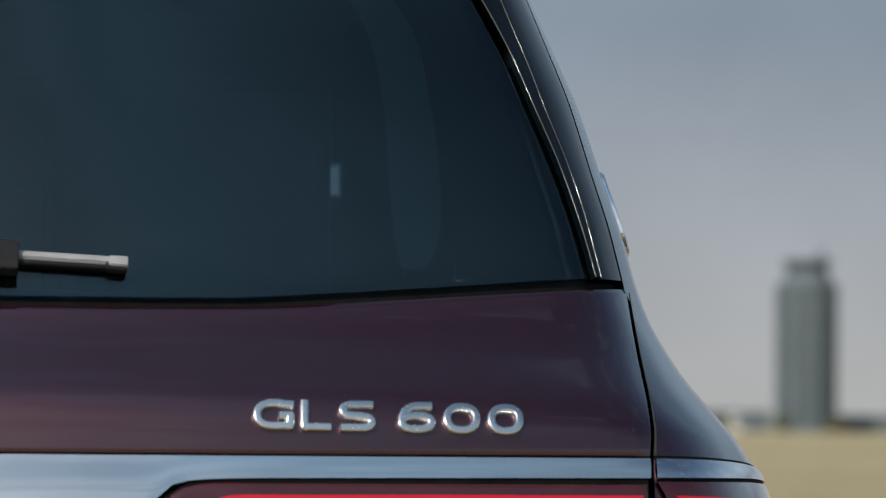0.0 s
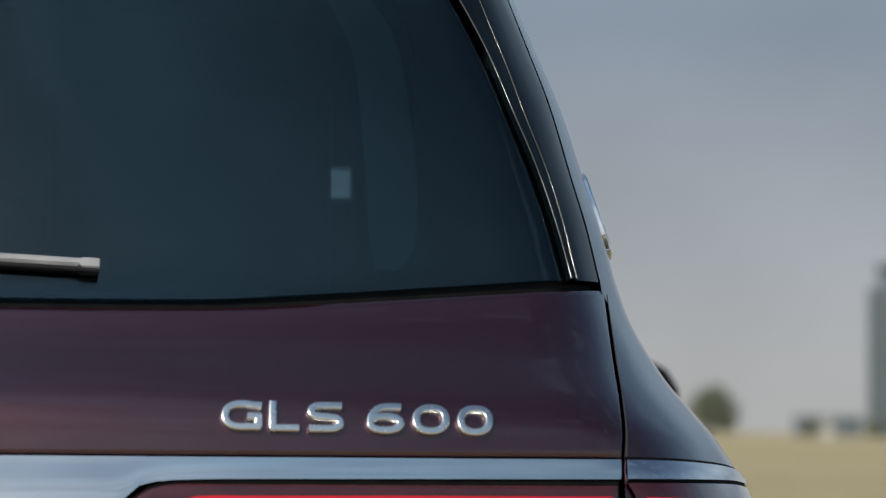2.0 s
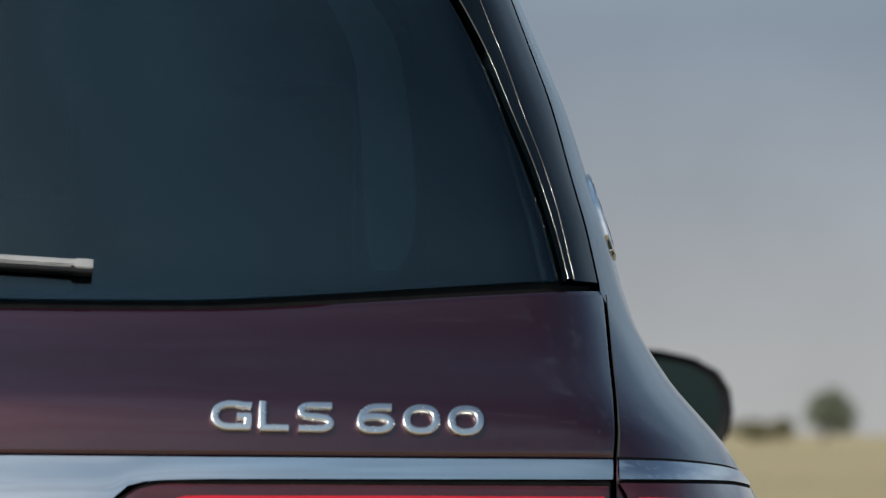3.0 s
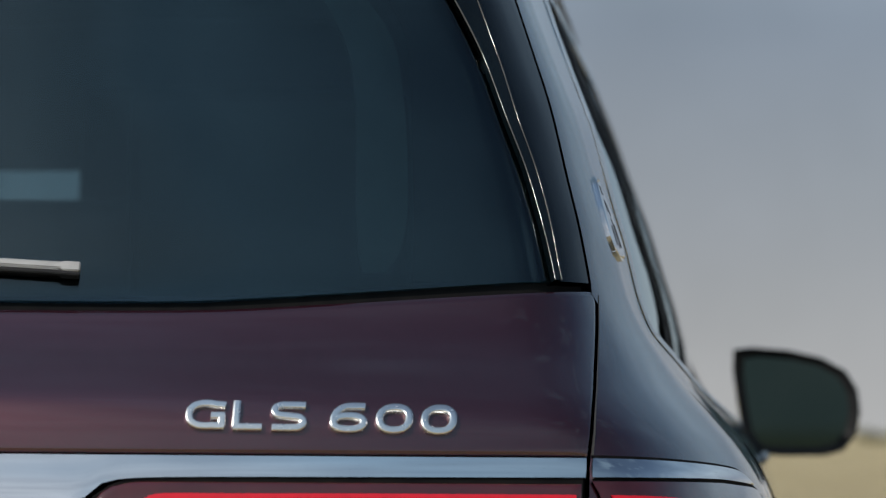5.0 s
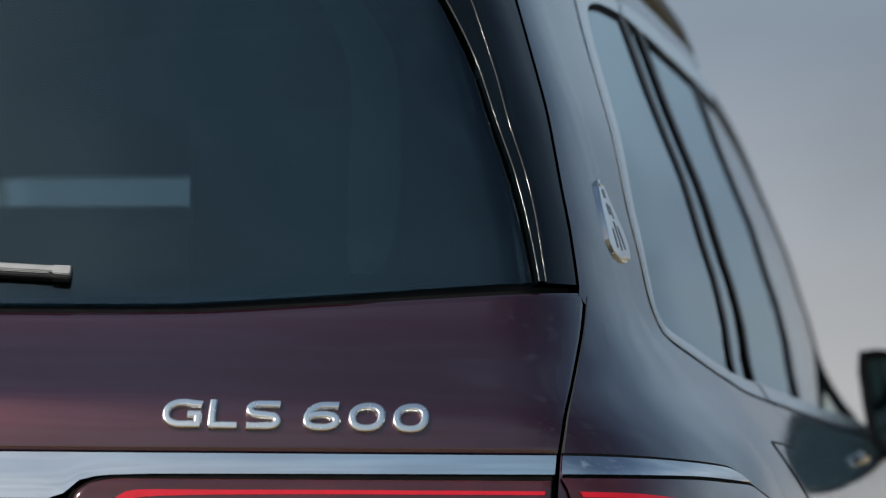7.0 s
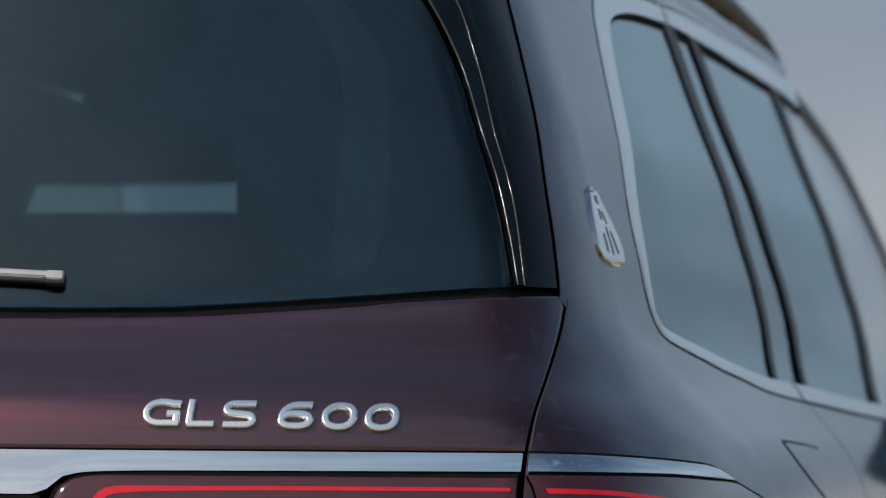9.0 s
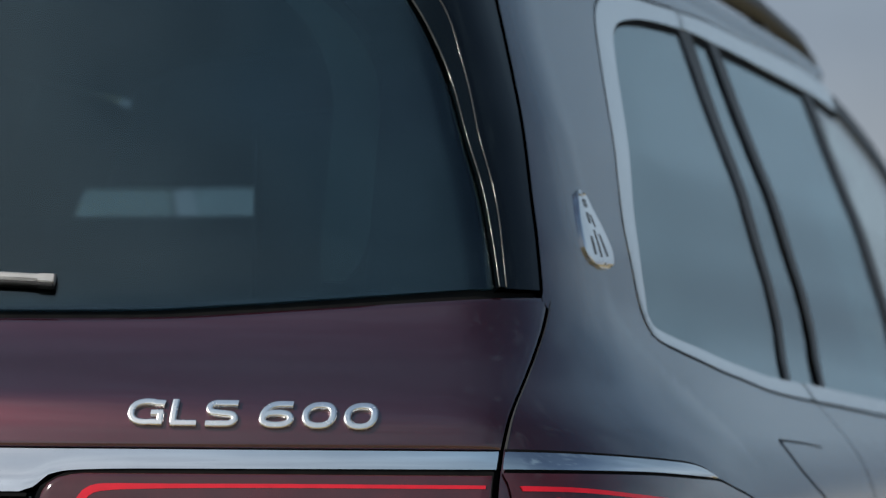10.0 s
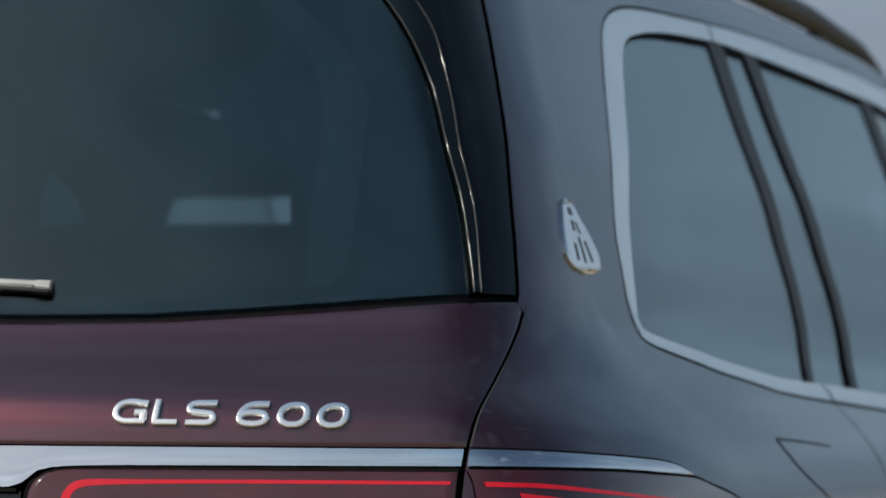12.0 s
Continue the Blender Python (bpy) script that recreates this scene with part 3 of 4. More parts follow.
def letter_mesh(ch, x0, x1, z0, z1, depth):
    """One cast letter with domed strokes, bent onto the tailgate."""
    w, h = x1 - x0, z1 - z0
    half, prof = .0031, 9
    bm = bmesh.new()
    for pts, closed in letter_strokes(ch):
        q = np.array([(x0 + w * (.5 + .95 * (u - .5)), z0 + h * v) for u, v in pts])
        n = len(q)
        rings = []
        for i in range(n):
            d = q[(i + 1) % n] - q[i - 1] if closed else q[min(i + 1, n - 1)] - q[max(i - 1, 0)]
            d = d / (np.linalg.norm(d) + 1e-9)
            ring = []
            for k in range(prof):
                t = -1 + 2 * k / (prof - 1)
                lift = depth * (1 - .25 * abs(t) ** 8)
                p, _ = on_skin_x(q[i][0] - d[1] * 1.18 * half * t, q[i][1] + d[0] * half * t, lift)
                ring.append(bm.verts.new(p))
            for t in (1, -1):
                p, _ = on_skin_x(q[i][0] - d[1] * 1.18 * half * t, q[i][1] + d[0] * half * t, -.001)
                ring.append(bm.verts.new(p))
            rings.append(ring)
        m = prof + 2
        for i in range(n if closed else n - 1):
            r, s2 = rings[i], rings[(i + 1) % n]
            for k in range(m):
                bm.faces.new((r[k], r[(k + 1) % m], s2[(k + 1) % m], s2[k]))
        if not closed:
            bm.faces.new(rings[0])
            bm.faces.new(rings[-1][::-1])
    bmesh.ops.recalc_face_normals(bm, faces=bm.faces)
    me = bpy.data.meshes.new("letter")
    bm.to_mesh(me)
    bm.free()
    for f in me.polygons:
        f.use_smooth = True
    me.set_sharp_from_angle(angle=radians(50))
    return me


for ch, lx0, lx1 in LETTERS:
    drop = .0030 * (lx0 - .4035) / .211
    part("letter", letter_mesh(ch, lx0, lx1, 1.0512 - drop, 1.0758 - drop, .0050), LETTER_CHROME, tailgate, "chrome model letter")

# ---- rear wiper, on the glass ----

def wiper_row(x):
    """Height of the blade's middle at x: it drops towards its tip."""
    return 1.2015 - .052 * (x - .18)


def wiper_piece(x0, x1, z_lo, z_hi, d0, d1, n=12, taper=0.0):
    """A bar along the blade, between two heights over its middle and two distances off the glass."""
    bm = bmesh.new()
    rings = []
    for i in range(n + 1):
        x = x0 + (x1 - x0) * i / n
        zc = wiper_row(x)
        ring = []
        for z, d in ((z_lo, d0), (z_lo, d1), (z_hi - taper, d1), (z_hi, d0)):
            p, _ = on_skin_x(x, zc + z, d)
            ring.append(bm.verts.new(p))
        rings.append(ring)
    for r, q in zip(rings, rings[1:]):
        for j in range(4):
            bm.faces.new((r[j], r[(j + 1) % 4], q[(j + 1) % 4], q[j]))
    bm.faces.new(rings[0])
    bm.faces.new(rings[-1][::-1])
    bmesh.ops.bevel(bm, geom=[e for e in bm.edges if e.is_manifold], offset=.0009, segments=2, affect="EDGES", clamp_overlap=True)
    return bm


wiper = part("wiper", wiper_piece(-.11, .274, -.0042, -.0002, .0008, .008), BLACK_MATT, car, "black rear wiper lying across the window")
part("blade_top", wiper_piece(-.11, .2735, .0006, .0110, .0008, .0100, taper=.0055), WIPER_TOP, wiper, "upper face of the wiper blade, greyed as if lit")
part("blade_ridge", wiper_piece(-.11, .268, -.0010, .0008, .0078, .0095), WIPER_TOP, wiper, "grey ridge along the blade")
part("end_cap", wiper_piece(.2705, .2875, -.0022, .0115, .0008, .0115, 4, .005), WIPER_TOP, wiper, "grey end cap of the blade")
part("end_block", wiper_piece(.2695, .2870, -.0055, -.0020, .0008, .0098, 4), BLACK_MATT, wiper, "black end block of the blade")
part("rubber_lip", wiper_piece(-.11, .270, -.0052, -.0030, .0001, .003), RUBBER, wiper, "black rubber wiping lip")
part("blade_joint", wiper_piece(.150, .189, -.0140, .0200, .001, .016, 6, .008), BLACK_MATT, wiper, "black joint between arm and blade")
part("arm", wiper_piece(-.02, .158, -.0115, .0180, .016, .030, 8, .006), BLACK_MATT, wiper, "black wiper arm")
bm = bmesh.new()
bmesh.ops.create_cone(bm, cap_ends=True, segments=28, radius1=.034, radius2=.026, depth=.045, matrix=Matrix.Translation((-.02, .105, 1.205)) @ Euler((radians(80), 0, 0)).to_matrix().to_4x4())
smooth(part("pivot_cap", bm, BLACK_MATT, wiper, "black pivot cap of the wiper"))

# ---- rear quarter: corner post, wing and quarter window ----
belt_z = spline([.40, .686, .72, .775, .87, .972, 1.10, 1.223, 1.369, 1.538, 1.774, 2.085, 3.4, 3.9], [1.1565, 1.1565, 1.1522, 1.1455, 1.134, 1.123, 1.113, 1.103, 1.097, 1.092, 1.0855, 1.077, 1.052, 1.045])
trim_low_z = spline([.70, .805, 1.017, 1.281, 1.444, 1.619, 1.863, 3.4, 3.9], [1.171, 1.158, 1.138, 1.121, 1.117, 1.1135, 1.107, 1.074, 1.066])
trim_top_z = spline([1.15, 1.28, 1.453, 1.688, 1.885, 2.2, 2.76, 3.02], [1.563, 1.582, 1.595, 1.6075, 1.610, 1.612, 1.612, 1.602])
trim_out_z = spline([1.15, 1.196, 1.329, 1.498, 1.718, 1.871, 2.065, 2.27, 2.72, 3.05], [1.597, 1.604, 1.614, 1.623, 1.635, 1.642, 1.647, 1.650, 1.656, 1.648])
window_rear_y = spline([1.155, 1.178, 1.218, 1.259, 1.308, 1.381, 1.441, 1.504, 1.553, 1.577, 1.604], [.680, .676, .685, .697, .732, .799, .866, .939, 1.0, 1.066, 1.196])



def pane_place(y, z, off):
    """On the side glass, which runs straighter than the belt below it."""
    u = min(max((1.20 - z) / .09, 0), 1)
    return on_skin_y(y, z, off - .030 * u ** 1.5)



def wing_low(y):
    """Lower edge of the wing, with the wheel arch cut out."""
    r = .43
    return .40 if abs(y - 1.2) >= r else max(.40, .36 + math.sqrt(r * r - (y - 1.2) ** 2))


def wing_place(a, b, off):
    z_hi = belt_z(.2 + a * 1.3)
    z = .40 + (z_hi - .40) * b
    y0 = wing_start(z)
    y = y0 + (1.520 - y0) * a
    lo = wing_low(y)
    z = lo + (belt_z(y) - lo) * b
    y0 = wing_start(z)
    y = y0 + (1.520 - y0) * a
    return on_skin_y(y, z, off)


def post_place(a, b, off):
    z = 1.1565 + (1.604 - 1.1565) * b
    y0, y1 = wing_start(z), window_rear_y(z) + .002
    return on_skin_y(y0 + (y1 - y0) * a, z, off)


def post_top(a, b, off):
    y = .58 + (1.52 - .58) * a
    z0 = 1.603 if y < 1.19 else trim_out_z(y) - .002
    z = z0 + (1.668 - z0) * b
    y = max(y, wing_start(z))
    return on_skin_y(y, z, off)


wing = panel("rear_wing", wing_place, 70, 60, PAINT, car, "dark red metallic rear wing", thick=.012)
wing_l = mirror_part(wing, car)
panel("corner_post", post_place, 40, 44, PAINT, wing, thick=.012, mirrored=wing_l)
panel("roof_side", post_top, 30, 8, PAINT, wing, thick=.012, mirrored=wing_l)

# dark channel behind the gate's shut line
panel("shut_line_channel", lambda a, b, off: on_skin_y(shut_y(.62 + 1.04 * b) - .006 + .014 * a, .62 + 1.04 * b, off), 3, 70, RUBBER, wing,
      "black seal in the gate's shut line", off=-.012, thick=.006, mirrored=wing_l)
panel("shut_line_edge", lambda a, b, off: on_skin_y(wing_start(1.03 + .156 * b) + .0002 + .0014 * a, 1.03 + .156 * b, off), 1, 24, EDGE_SHEEN, wing,
      off=.0004, thick=.003, mirrored=wing_l)

# outer chrome end of the strip, and outer lamp
outer_top = curve2([(wing_start(1.0265) + .0006, 1.0265), (.182, 1.0245), (.254, 1.0215), (.369, 1.0165), (.425, 1.0135), (.459, 1.0095), (.484, 1.0042), (.500, .9992)])
outer_low = curve2([(wing_start(1.0088) + .0006, 1.0088), (.169, 1.0082), (.292, 1.0062), (.405, 1.0022), (.497, .9985)])
panel("chrome_tip", band(outer_low, outer_top, on_skin_y), 46, 6, CHROME, wing, "polished chrome strip end", off=.0035, thick=.012, crown=.0009, mirrored=wing_l, own_shade=True)
panel("tip_gap", band(lambda u: outer_top(u) - (0, .004), lambda u: outer_top(u) + (.0015, .0036), on_skin_y), 46, 2, RUBBER, wing, "black gap round the chrome", off=.0012, thick=.006, mirrored=wing_l)
lamp_top = curve2([(wing_start(1.0052) + .0006, 1.0052), (.169, 1.0047), (.292, 1.0027), (.405, .9987), (.497, .9952), (.56, .985), (.63, .973), (.70, .95)])
lamp_bottom = line2((wing_start(.865) + .0006, .865), (.60, .872))
panel("outer_lamp_seal", band(lambda u: lamp_bottom(u) - (0, .004), lambda u: lamp_top(u) + (.003, .0045), on_skin_y), 40, 8, RUBBER, wing, "black seal round the lamp", off=.0012, thick=.008, mirrored=wing_l)
panel("outer_lamp", band(lamp_bottom, lamp_top, on_skin_y), 40, 14, LAMP_LENS, wing, "smoked dark red outer tail lamp lens", off=.0030, thick=.012, mirrored=wing_l)
bar_a = curve2([(.118, .9905), (.16, .989), (.24, .983), (.33, .977), (.42, .972)])
panel("outer_light_bar", band(lambda u: bar_a(u) - (0, .0026 * (1 - .5 * u)), lambda u: bar_a(u) + (0, .0024 * (1 - .5 * u)), on_skin_y), 30, 3, LAMP_RED, wing,
      "lit red light bar in the outer lamp", off=.0034, thick=.003, crown=.0008, mirrored=wing_l)
bar_b = curve2([(.140, .979), (.20, .972), (.30, .963), (.38, .957)])
panel("outer_light_bar", band(lambda u: bar_b(u) - (0, .0022), lambda u: bar_b(u) + (0, .0022), on_skin_y), 24, 3, LAMP_RED, wing,
      "lit red light bar in the outer lamp", off=.0034, thick=.003, crown=.0008, mirrored=wing_l)

# filler flap
flap_c = [(.972, 1.0385), (1.245, 1.0295), (1.37, .900), (1.19, .920)]


def flap_at(grow):
    (ay, az), (by, bz), (cy, cz), (dy, dz) = flap_c
    return coons(curve2([(dy - grow, dz - grow), ((cy + dy) / 2, (cz + dz) / 2 - grow - .004), (cy + grow, cz - grow)]),
                 curve2([(ay - grow, az + grow), ((ay + by) / 2, (az + bz) / 2 + grow + .001), (by + grow, bz + grow)]),
                 curve2([(dy - grow, dz - grow), (1.113 - grow, .966), (1.04 - grow, .990), (.990 - grow, 1.0145), (ay - grow, az + grow)]),
                 line2((cy + grow, cz - grow), (by + grow, bz + grow)), on_skin_y)


panel("flap_gap", flap_at(.0035), 12, 12, RUBBER, wing, "black gap round the filler flap", off=.0005, thick=.003, mirrored=wing_l)
panel("filler_flap", flap_at(0), 14, 14, PAINT, wing, off=.0014, thick=.004, mirrored=wing_l)

# quarter window: trim and pane
trim_path_out = curve2([(1.520, 1.0925), (1.369, 1.097), (1.223, 1.103), (1.10, 1.113), (.972, 1.123), (.87, 1.134), (.765, 1.1455), (.704, 1.1535), (.679, 1.163), (.676, 1.178),
                        (.685, 1.218), (.697, 1.259), (.732, 1.308), (.799, 1.381), (.866, 1.441), (.939, 1.504), (.992, 1.549), (1.03, 1.570), (1.10, 1.590), (1.196, 1.604),
                        (1.329, 1.614), (1.498, 1.623), (1.665, 1.632)])
trim_path_in = curve2([(1.520, 1.1155), (1.444, 1.117), (1.281, 1.121), (1.15, 1.129), (1.017, 1.138), (.90, 1.149), (.795, 1.158), (.727, 1.1655), (.700, 1.171), (.697, 1.179),
                       (.715, 1.2), (.735, 1.24), (.783, 1.297), (.869, 1.378), (.923, 1.42), (.978, 1.464), (1.047, 1.518), (1.085, 1.543), (1.14, 1.561), (1.22, 1.574),
                       (1.34, 1.587), (1.50, 1.598), (1.665, 1.6065)])
window_trim = panel("window_trim", band(trim_path_out, trim_path_in, on_skin_y), 110, 5, SATIN, wing, "satin aluminium trim round the quarter window", off=.0010, thick=.010, crown=.0022, mirrored=wing_l)
gap_y = spline([0, .36, .46, .66, .76, 1], [0, -.001, -.002, -.002, -.001, 0])
gap_z = spline([0, .36, .46, .66, .76, 1], [-.0032, -.0032, -.0005, .001, .005, .005])
panel("trim_line", band(lambda u: trim_path_out(u) + (gap_y(u), gap_z(u)), lambda u: trim_path_out(u) + (0, .001), on_skin_y), 90, 1,
      RUBBER, wing, "dark shadow gap round the trim", off=.0004, thick=.003, mirrored=wing_l)
panel("quarter_window", coons(curve2([(.684, 1.168), (.81, 1.152), (1.02, 1.134), (1.28, 1.116), (1.60, 1.110)]), curve2([(1.085, 1.547), (1.15, 1.567), (1.30, 1.588), (1.50, 1.601), (1.70, 1.612)]),
                              curve2([(.684, 1.168), (.720, 1.22), (.768, 1.285), (.86, 1.373), (.968, 1.460), (1.04, 1.518), (1.085, 1.547)]), line2((1.60, 1.110), (1.70, 1.612)), pane_place),
      26, 26, SIDE_GLASS, wing, "dark tinted quarter window glass", off=-.0035, thick=.004, mirrored=wing_l)

# shield emblem on the corner post: a rounded triangle with a raised rim and bars
emblem_w = spline([0, .03, .10, .25, .55, .82, .95, .985, 1.0], [.016, .036, .052, .060, .047, .027, .017, .011, .004])


def emblem_place(shrink):
    def place(a, b, off):
        z = 1.2280 + .0865 * (b * (1 - 2 * shrink) + shrink)
        u = (z - 1.2280) / .0865
        yc = .548 - .006 * u - .004 * (1 - u)
        w = emblem_w(u) * (1 - shrink * 2.2)
        return on_skin_y(yc + w * (2 * a - 1), z, off)
    return place


emblem = panel("emblem", emblem_place(0), 16, 26, CHROME, wing, "chrome shield emblem on the corner post", off=.0038, thick=.008, roll=.0012, rim=.03, mirrored=wing_l)


def emblem_bar(y0, y1, z0, z1, w):
    """A black bar laid on the emblem's face, painting the dark of an opening."""
    return lambda a, b, off: on_skin_y(y0 + (y1 - y0) * b + w * (a - .5), z0 + (z1 - z0) * b, off)


for bar in ((.516, .520, 1.242, 1.262, .008), (.540, .541, 1.240, 1.270, .007), (.568, .560, 1.242, 1.266, .008), (.534, .536, 1.277, 1.289, .009), (.552, .548, 1.274, 1.287, .006), (.540, .541, 1.295, 1.304, .013)):
    panel("opening_bar", emblem_bar(*bar), 2, 4, BLACK_GLOSS, wing, "black bar painted as an opening in the emblem", off=.0042, thick=.002)

# ---- doors ----
post_lines = {"c_rear": ((1.560, 1.09), (1.640, 1.612)), "c_front": ((1.600, 1.09), (1.735, 1.614)), "d_rear": ((1.85, 1.09), (1.862, 1.614)), "d_front": ((1.895, 1.09), (1.945, 1.616)),
              "b_rear": ((2.705, 1.08), (2.715, 1.617)), "b_front": ((2.80, 1.08), (2.81, 1.617))}


def slanted(name, grow=0.0):
    (y0, z0), (y1, z1) = post_lines[name]
    return line2((y0 + grow, z0), (y1 + grow, z1))


def belt_curve(y0, y1, f, dz=0.0):
    return lambda u: np.array((y0 + (y1 - y0) * u, f(y0 + (y1 - y0) * u) + dz))


def door_skin(y0, y1, arch):
    def place(a, b, off):
        y = y0 + (y1 - y0) * a
        lo = .42
        if arch is not None and abs(y - arch) < .43:
            lo = max(lo, .36 + math.sqrt(.43 ** 2 - (y - arch) ** 2))
        z = lo + (belt_z(y) - lo) * b
        return on_skin_y(y, z, off)
    return place


def side_window(rear, front, y0, y1, t0, t1):
    return coons(belt_curve(y0, y1, trim_low_z, -.006), belt_curve(t0, t1, trim_top_z, .006), line2((y0, trim_low_z(y0) - .006), (t0, trim_top_z(t0) + .006)),
                 line2((y1, trim_low_z(y1) - .006), (t1, trim_top_z(t1) + .006)), pane_place)


def make_door(name, y0, y1, arch, label):
    d = panel(name, door_skin(y0 + .0025, y1 - .0025, arch), 44, 44, PAINT, car, label, thick=.014)
    return d, mirror_part(d, car)


rear_door, rear_door_l = make_door("rear_door", 1.525, 2.755, 1.2, "dark red metallic rear door")
front_door, front_door_l = make_door("front_door", 2.755, 3.80, None, "dark red metallic front door")
panel("door_gap", lambda a, b, off: on_skin_y(1.5225 + .008 * (a - .5), .62 + .47 * b, off), 1, 20, RUBBER, rear_door, off=-.009, thick=.004, mirrored=rear_door_l)
panel("door_window", side_window(None, None, 1.60, 1.86, 1.63, 1.92), 8, 20, SIDE_GLASS, rear_door, "tinted fixed door glass", off=-.0035, thick=.004, mirrored=rear_door_l)
panel("door_window", side_window(None, None, 1.86, 2.76, 1.92, 2.76), 24, 20, SIDE_GLASS, rear_door, "tinted rear door glass", off=-.0037, thick=.004, mirrored=rear_door_l)
panel("post_cover", band(slanted("c_rear"), slanted("c_front"), pane_place), 24, 5, BLACK_MATT, rear_door, "black post cover", off=-.0006, thick=.008, mirrored=rear_door_l)
panel("window_bar", band(slanted("d_rear"), slanted("d_front"), pane_place), 24, 5, BLACK_MATT, rear_door, "black bar between the door's panes", off=.0008, thick=.008, mirrored=rear_door_l)
panel("post_cover", band(slanted("b_rear"), slanted("b_front"), pane_place), 24, 5, BLACK_MATT, front_door, "black middle post cover", off=-.0004, thick=.008, mirrored=front_door_l)
for dr, drl, y0, y1 in ((rear_door, rear_door_l, 1.523, 2.755), (front_door, front_door_l, 2.755, 3.72)):
    panel("belt_trim", band(belt_curve(y0, y1, belt_z), belt_curve(y0, y1, trim_low_z), on_skin_y), 36, 5, SATIN, dr, "satin aluminium belt trim", off=.0020, thick=.010, crown=.0022, mirrored=drl)
    panel("belt_gap", band(belt_curve(y0, y1, belt_z, -.0032), belt_curve(y0, y1, belt_z, .001), on_skin_y), 36, 1, RUBBER, dr, off=.0004, thick=.004, mirrored=drl)
    x1 = min(y1, 3.04)
    s0 = 1.668 if dr is rear_door else y0
    panel("roof_trim", band(belt_curve(s0, x1, trim_top_z), belt_curve(s0, x1, trim_out_z, -.002), on_skin_y), 36, 5, SATIN, dr, "satin aluminium roof trim", off=.0020, thick=.010, crown=.0022, mirrored=drl)
    panel("roof_gap", band(belt_curve(s0, x1, trim_out_z, -.004), belt_curve(s0, x1, trim_out_z, .003), on_skin_y), 36, 1, RUBBER, dr, off=.0002, thick=.004, mirrored=drl)
    panel("window_seal", band(belt_curve(s0, x1, trim_top_z, -.013), belt_curve(s0, x1, trim_top_z, .002), on_skin_y), 36, 1, RUBBER, dr, "black window seal", off=-.0015, thick=.006, mirrored=drl)
    panel("roof_side", lambda a, b, off, y0=s0 - .15, y1=x1: on_skin_y(y0 + (y1 - y0) * a, trim_out_z(y0 + (y1 - y0) * a) + .002 + (1.668 - trim_out_z(y0 + (y1 - y0) * a) - .002) * b, off), 30, 4, PAINT, dr, thick=.012, mirrored=drl)
panel("window_seal", band(curve2([(1.05, 1.530), (1.085, 1.540), (1.14, 1.556), (1.22, 1.568), (1.34, 1.579), (1.50, 1.589), (1.68, 1.598)]),
                          curve2([(1.045, 1.545), (1.085, 1.552), (1.14, 1.567), (1.22, 1.578), (1.34, 1.590), (1.50, 1.600), (1.68, 1.609)]), on_skin_y), 30, 1, RUBBER, wing,
      "black window seal", off=-.0015, thick=.006, mirrored=wing_l)
screen_edge = curve2([(3.02, 1.606), (3.22, 1.570), (3.48, 1.505), (3.64, 1.40), (3.74, 1.25), (3.78, 1.07)])
panel("door_window", coons(belt_curve(2.76, 3.74, trim_low_z, -.006), belt_curve(2.76, 3.02, trim_top_z, .006), line2((2.76, trim_low_z(2.76) - .006), (2.76, trim_top_z(2.76) + .006)),
                           lambda u: screen_edge(1 - u), pane_place), 22, 20, FRONT_GLASS, front_door, "tinted front door glass", off=-.0037, thick=.004, mirrored=front_door_l)
panel("front_post", band(screen_edge, lambda u: screen_edge(u) + (.10, .03), on_skin_y), 30, 4, BLACK_MATT, front_door, "black windscreen post", off=.0, thick=.02)
slim_post = panel("front_post", band(screen_edge, lambda u: screen_edge(u) + (.006, .002), on_skin_y), 30, 4, BLACK_MATT, front_door, "black windscreen post", off=.0, thick=.004)
mirror_part(slim_post, front_door_l)
bpy.data.objects.remove(slim_post)


def handle(y0, y1):
    p0, _ = on_skin_y(y0, 1.010, -.004)
    p1, _ = on_skin_y(y0 + .03, 1.012, .005)
    p2, _ = on_skin_y((y0 + y1) / 2, 1.014, .007)
    p3, _ = on_skin_y(y1 - .03, 1.012, .005)
    p4, _ = on_skin_y(y1, 1.010, -.004)
    return tube([p0, p1, p2, p3, p4], .007, 10, 1.3)


for dr, drl, y0 in ((rear_door, rear_door_l, 2.42), (front_door, front_door_l, 3.42)):
    h = smooth(part("door_handle", handle(y0, y0 + .25), BLACK_GLOSS, dr, "dark door handle"))
    mirror_part(h, drl)

# ---- door mirrors ----
def mirror_shell(grow, y0, y1, back):
    """A rounded shell round the mirror's outline; its back tapers forward."""
    ring = [(.876, 1.196), (.905, 1.2005), (.97, 1.196), (1.03, 1.183), (1.072, 1.160), (1.092, 1.128), (1.097, 1.090), (1.090, 1.050), (1.068, 1.022), (1.035, 1.013), (.96, 1.012), (.915, 1.016), (.894, 1.045), (.884, 1.10), (.875, 1.16)]
    n = len(ring)
    cx, cz = .985, 1.105
    bm = bmesh.new()
    rows = []
    for k, (y, f) in enumerate(((y0, 1.0 - .03), (y0 - .004, 1.0), (y0 + .02, 1.012), (y0 + .06, .97), (y1 - .03, .75), (y1, back))):
        rows.append([bm.verts.new((cx + (x - cx) * (f + grow), y, cz + (z - cz) * (f + grow))) for x, z in ring])
    for r, q in zip(rows, rows[1:]):
        for j in range(n):
            bm.faces.new((r[j], r[(j + 1) % n], q[(j + 1) % n], q[j]))
    bm.faces.new(rows[-1])
    bmesh.ops.subdivide_edges(bm, edges=bm.edges[:], cuts=1, smooth=.6, use_grid_fill=True)
    return bm, ring, (cx, cz)


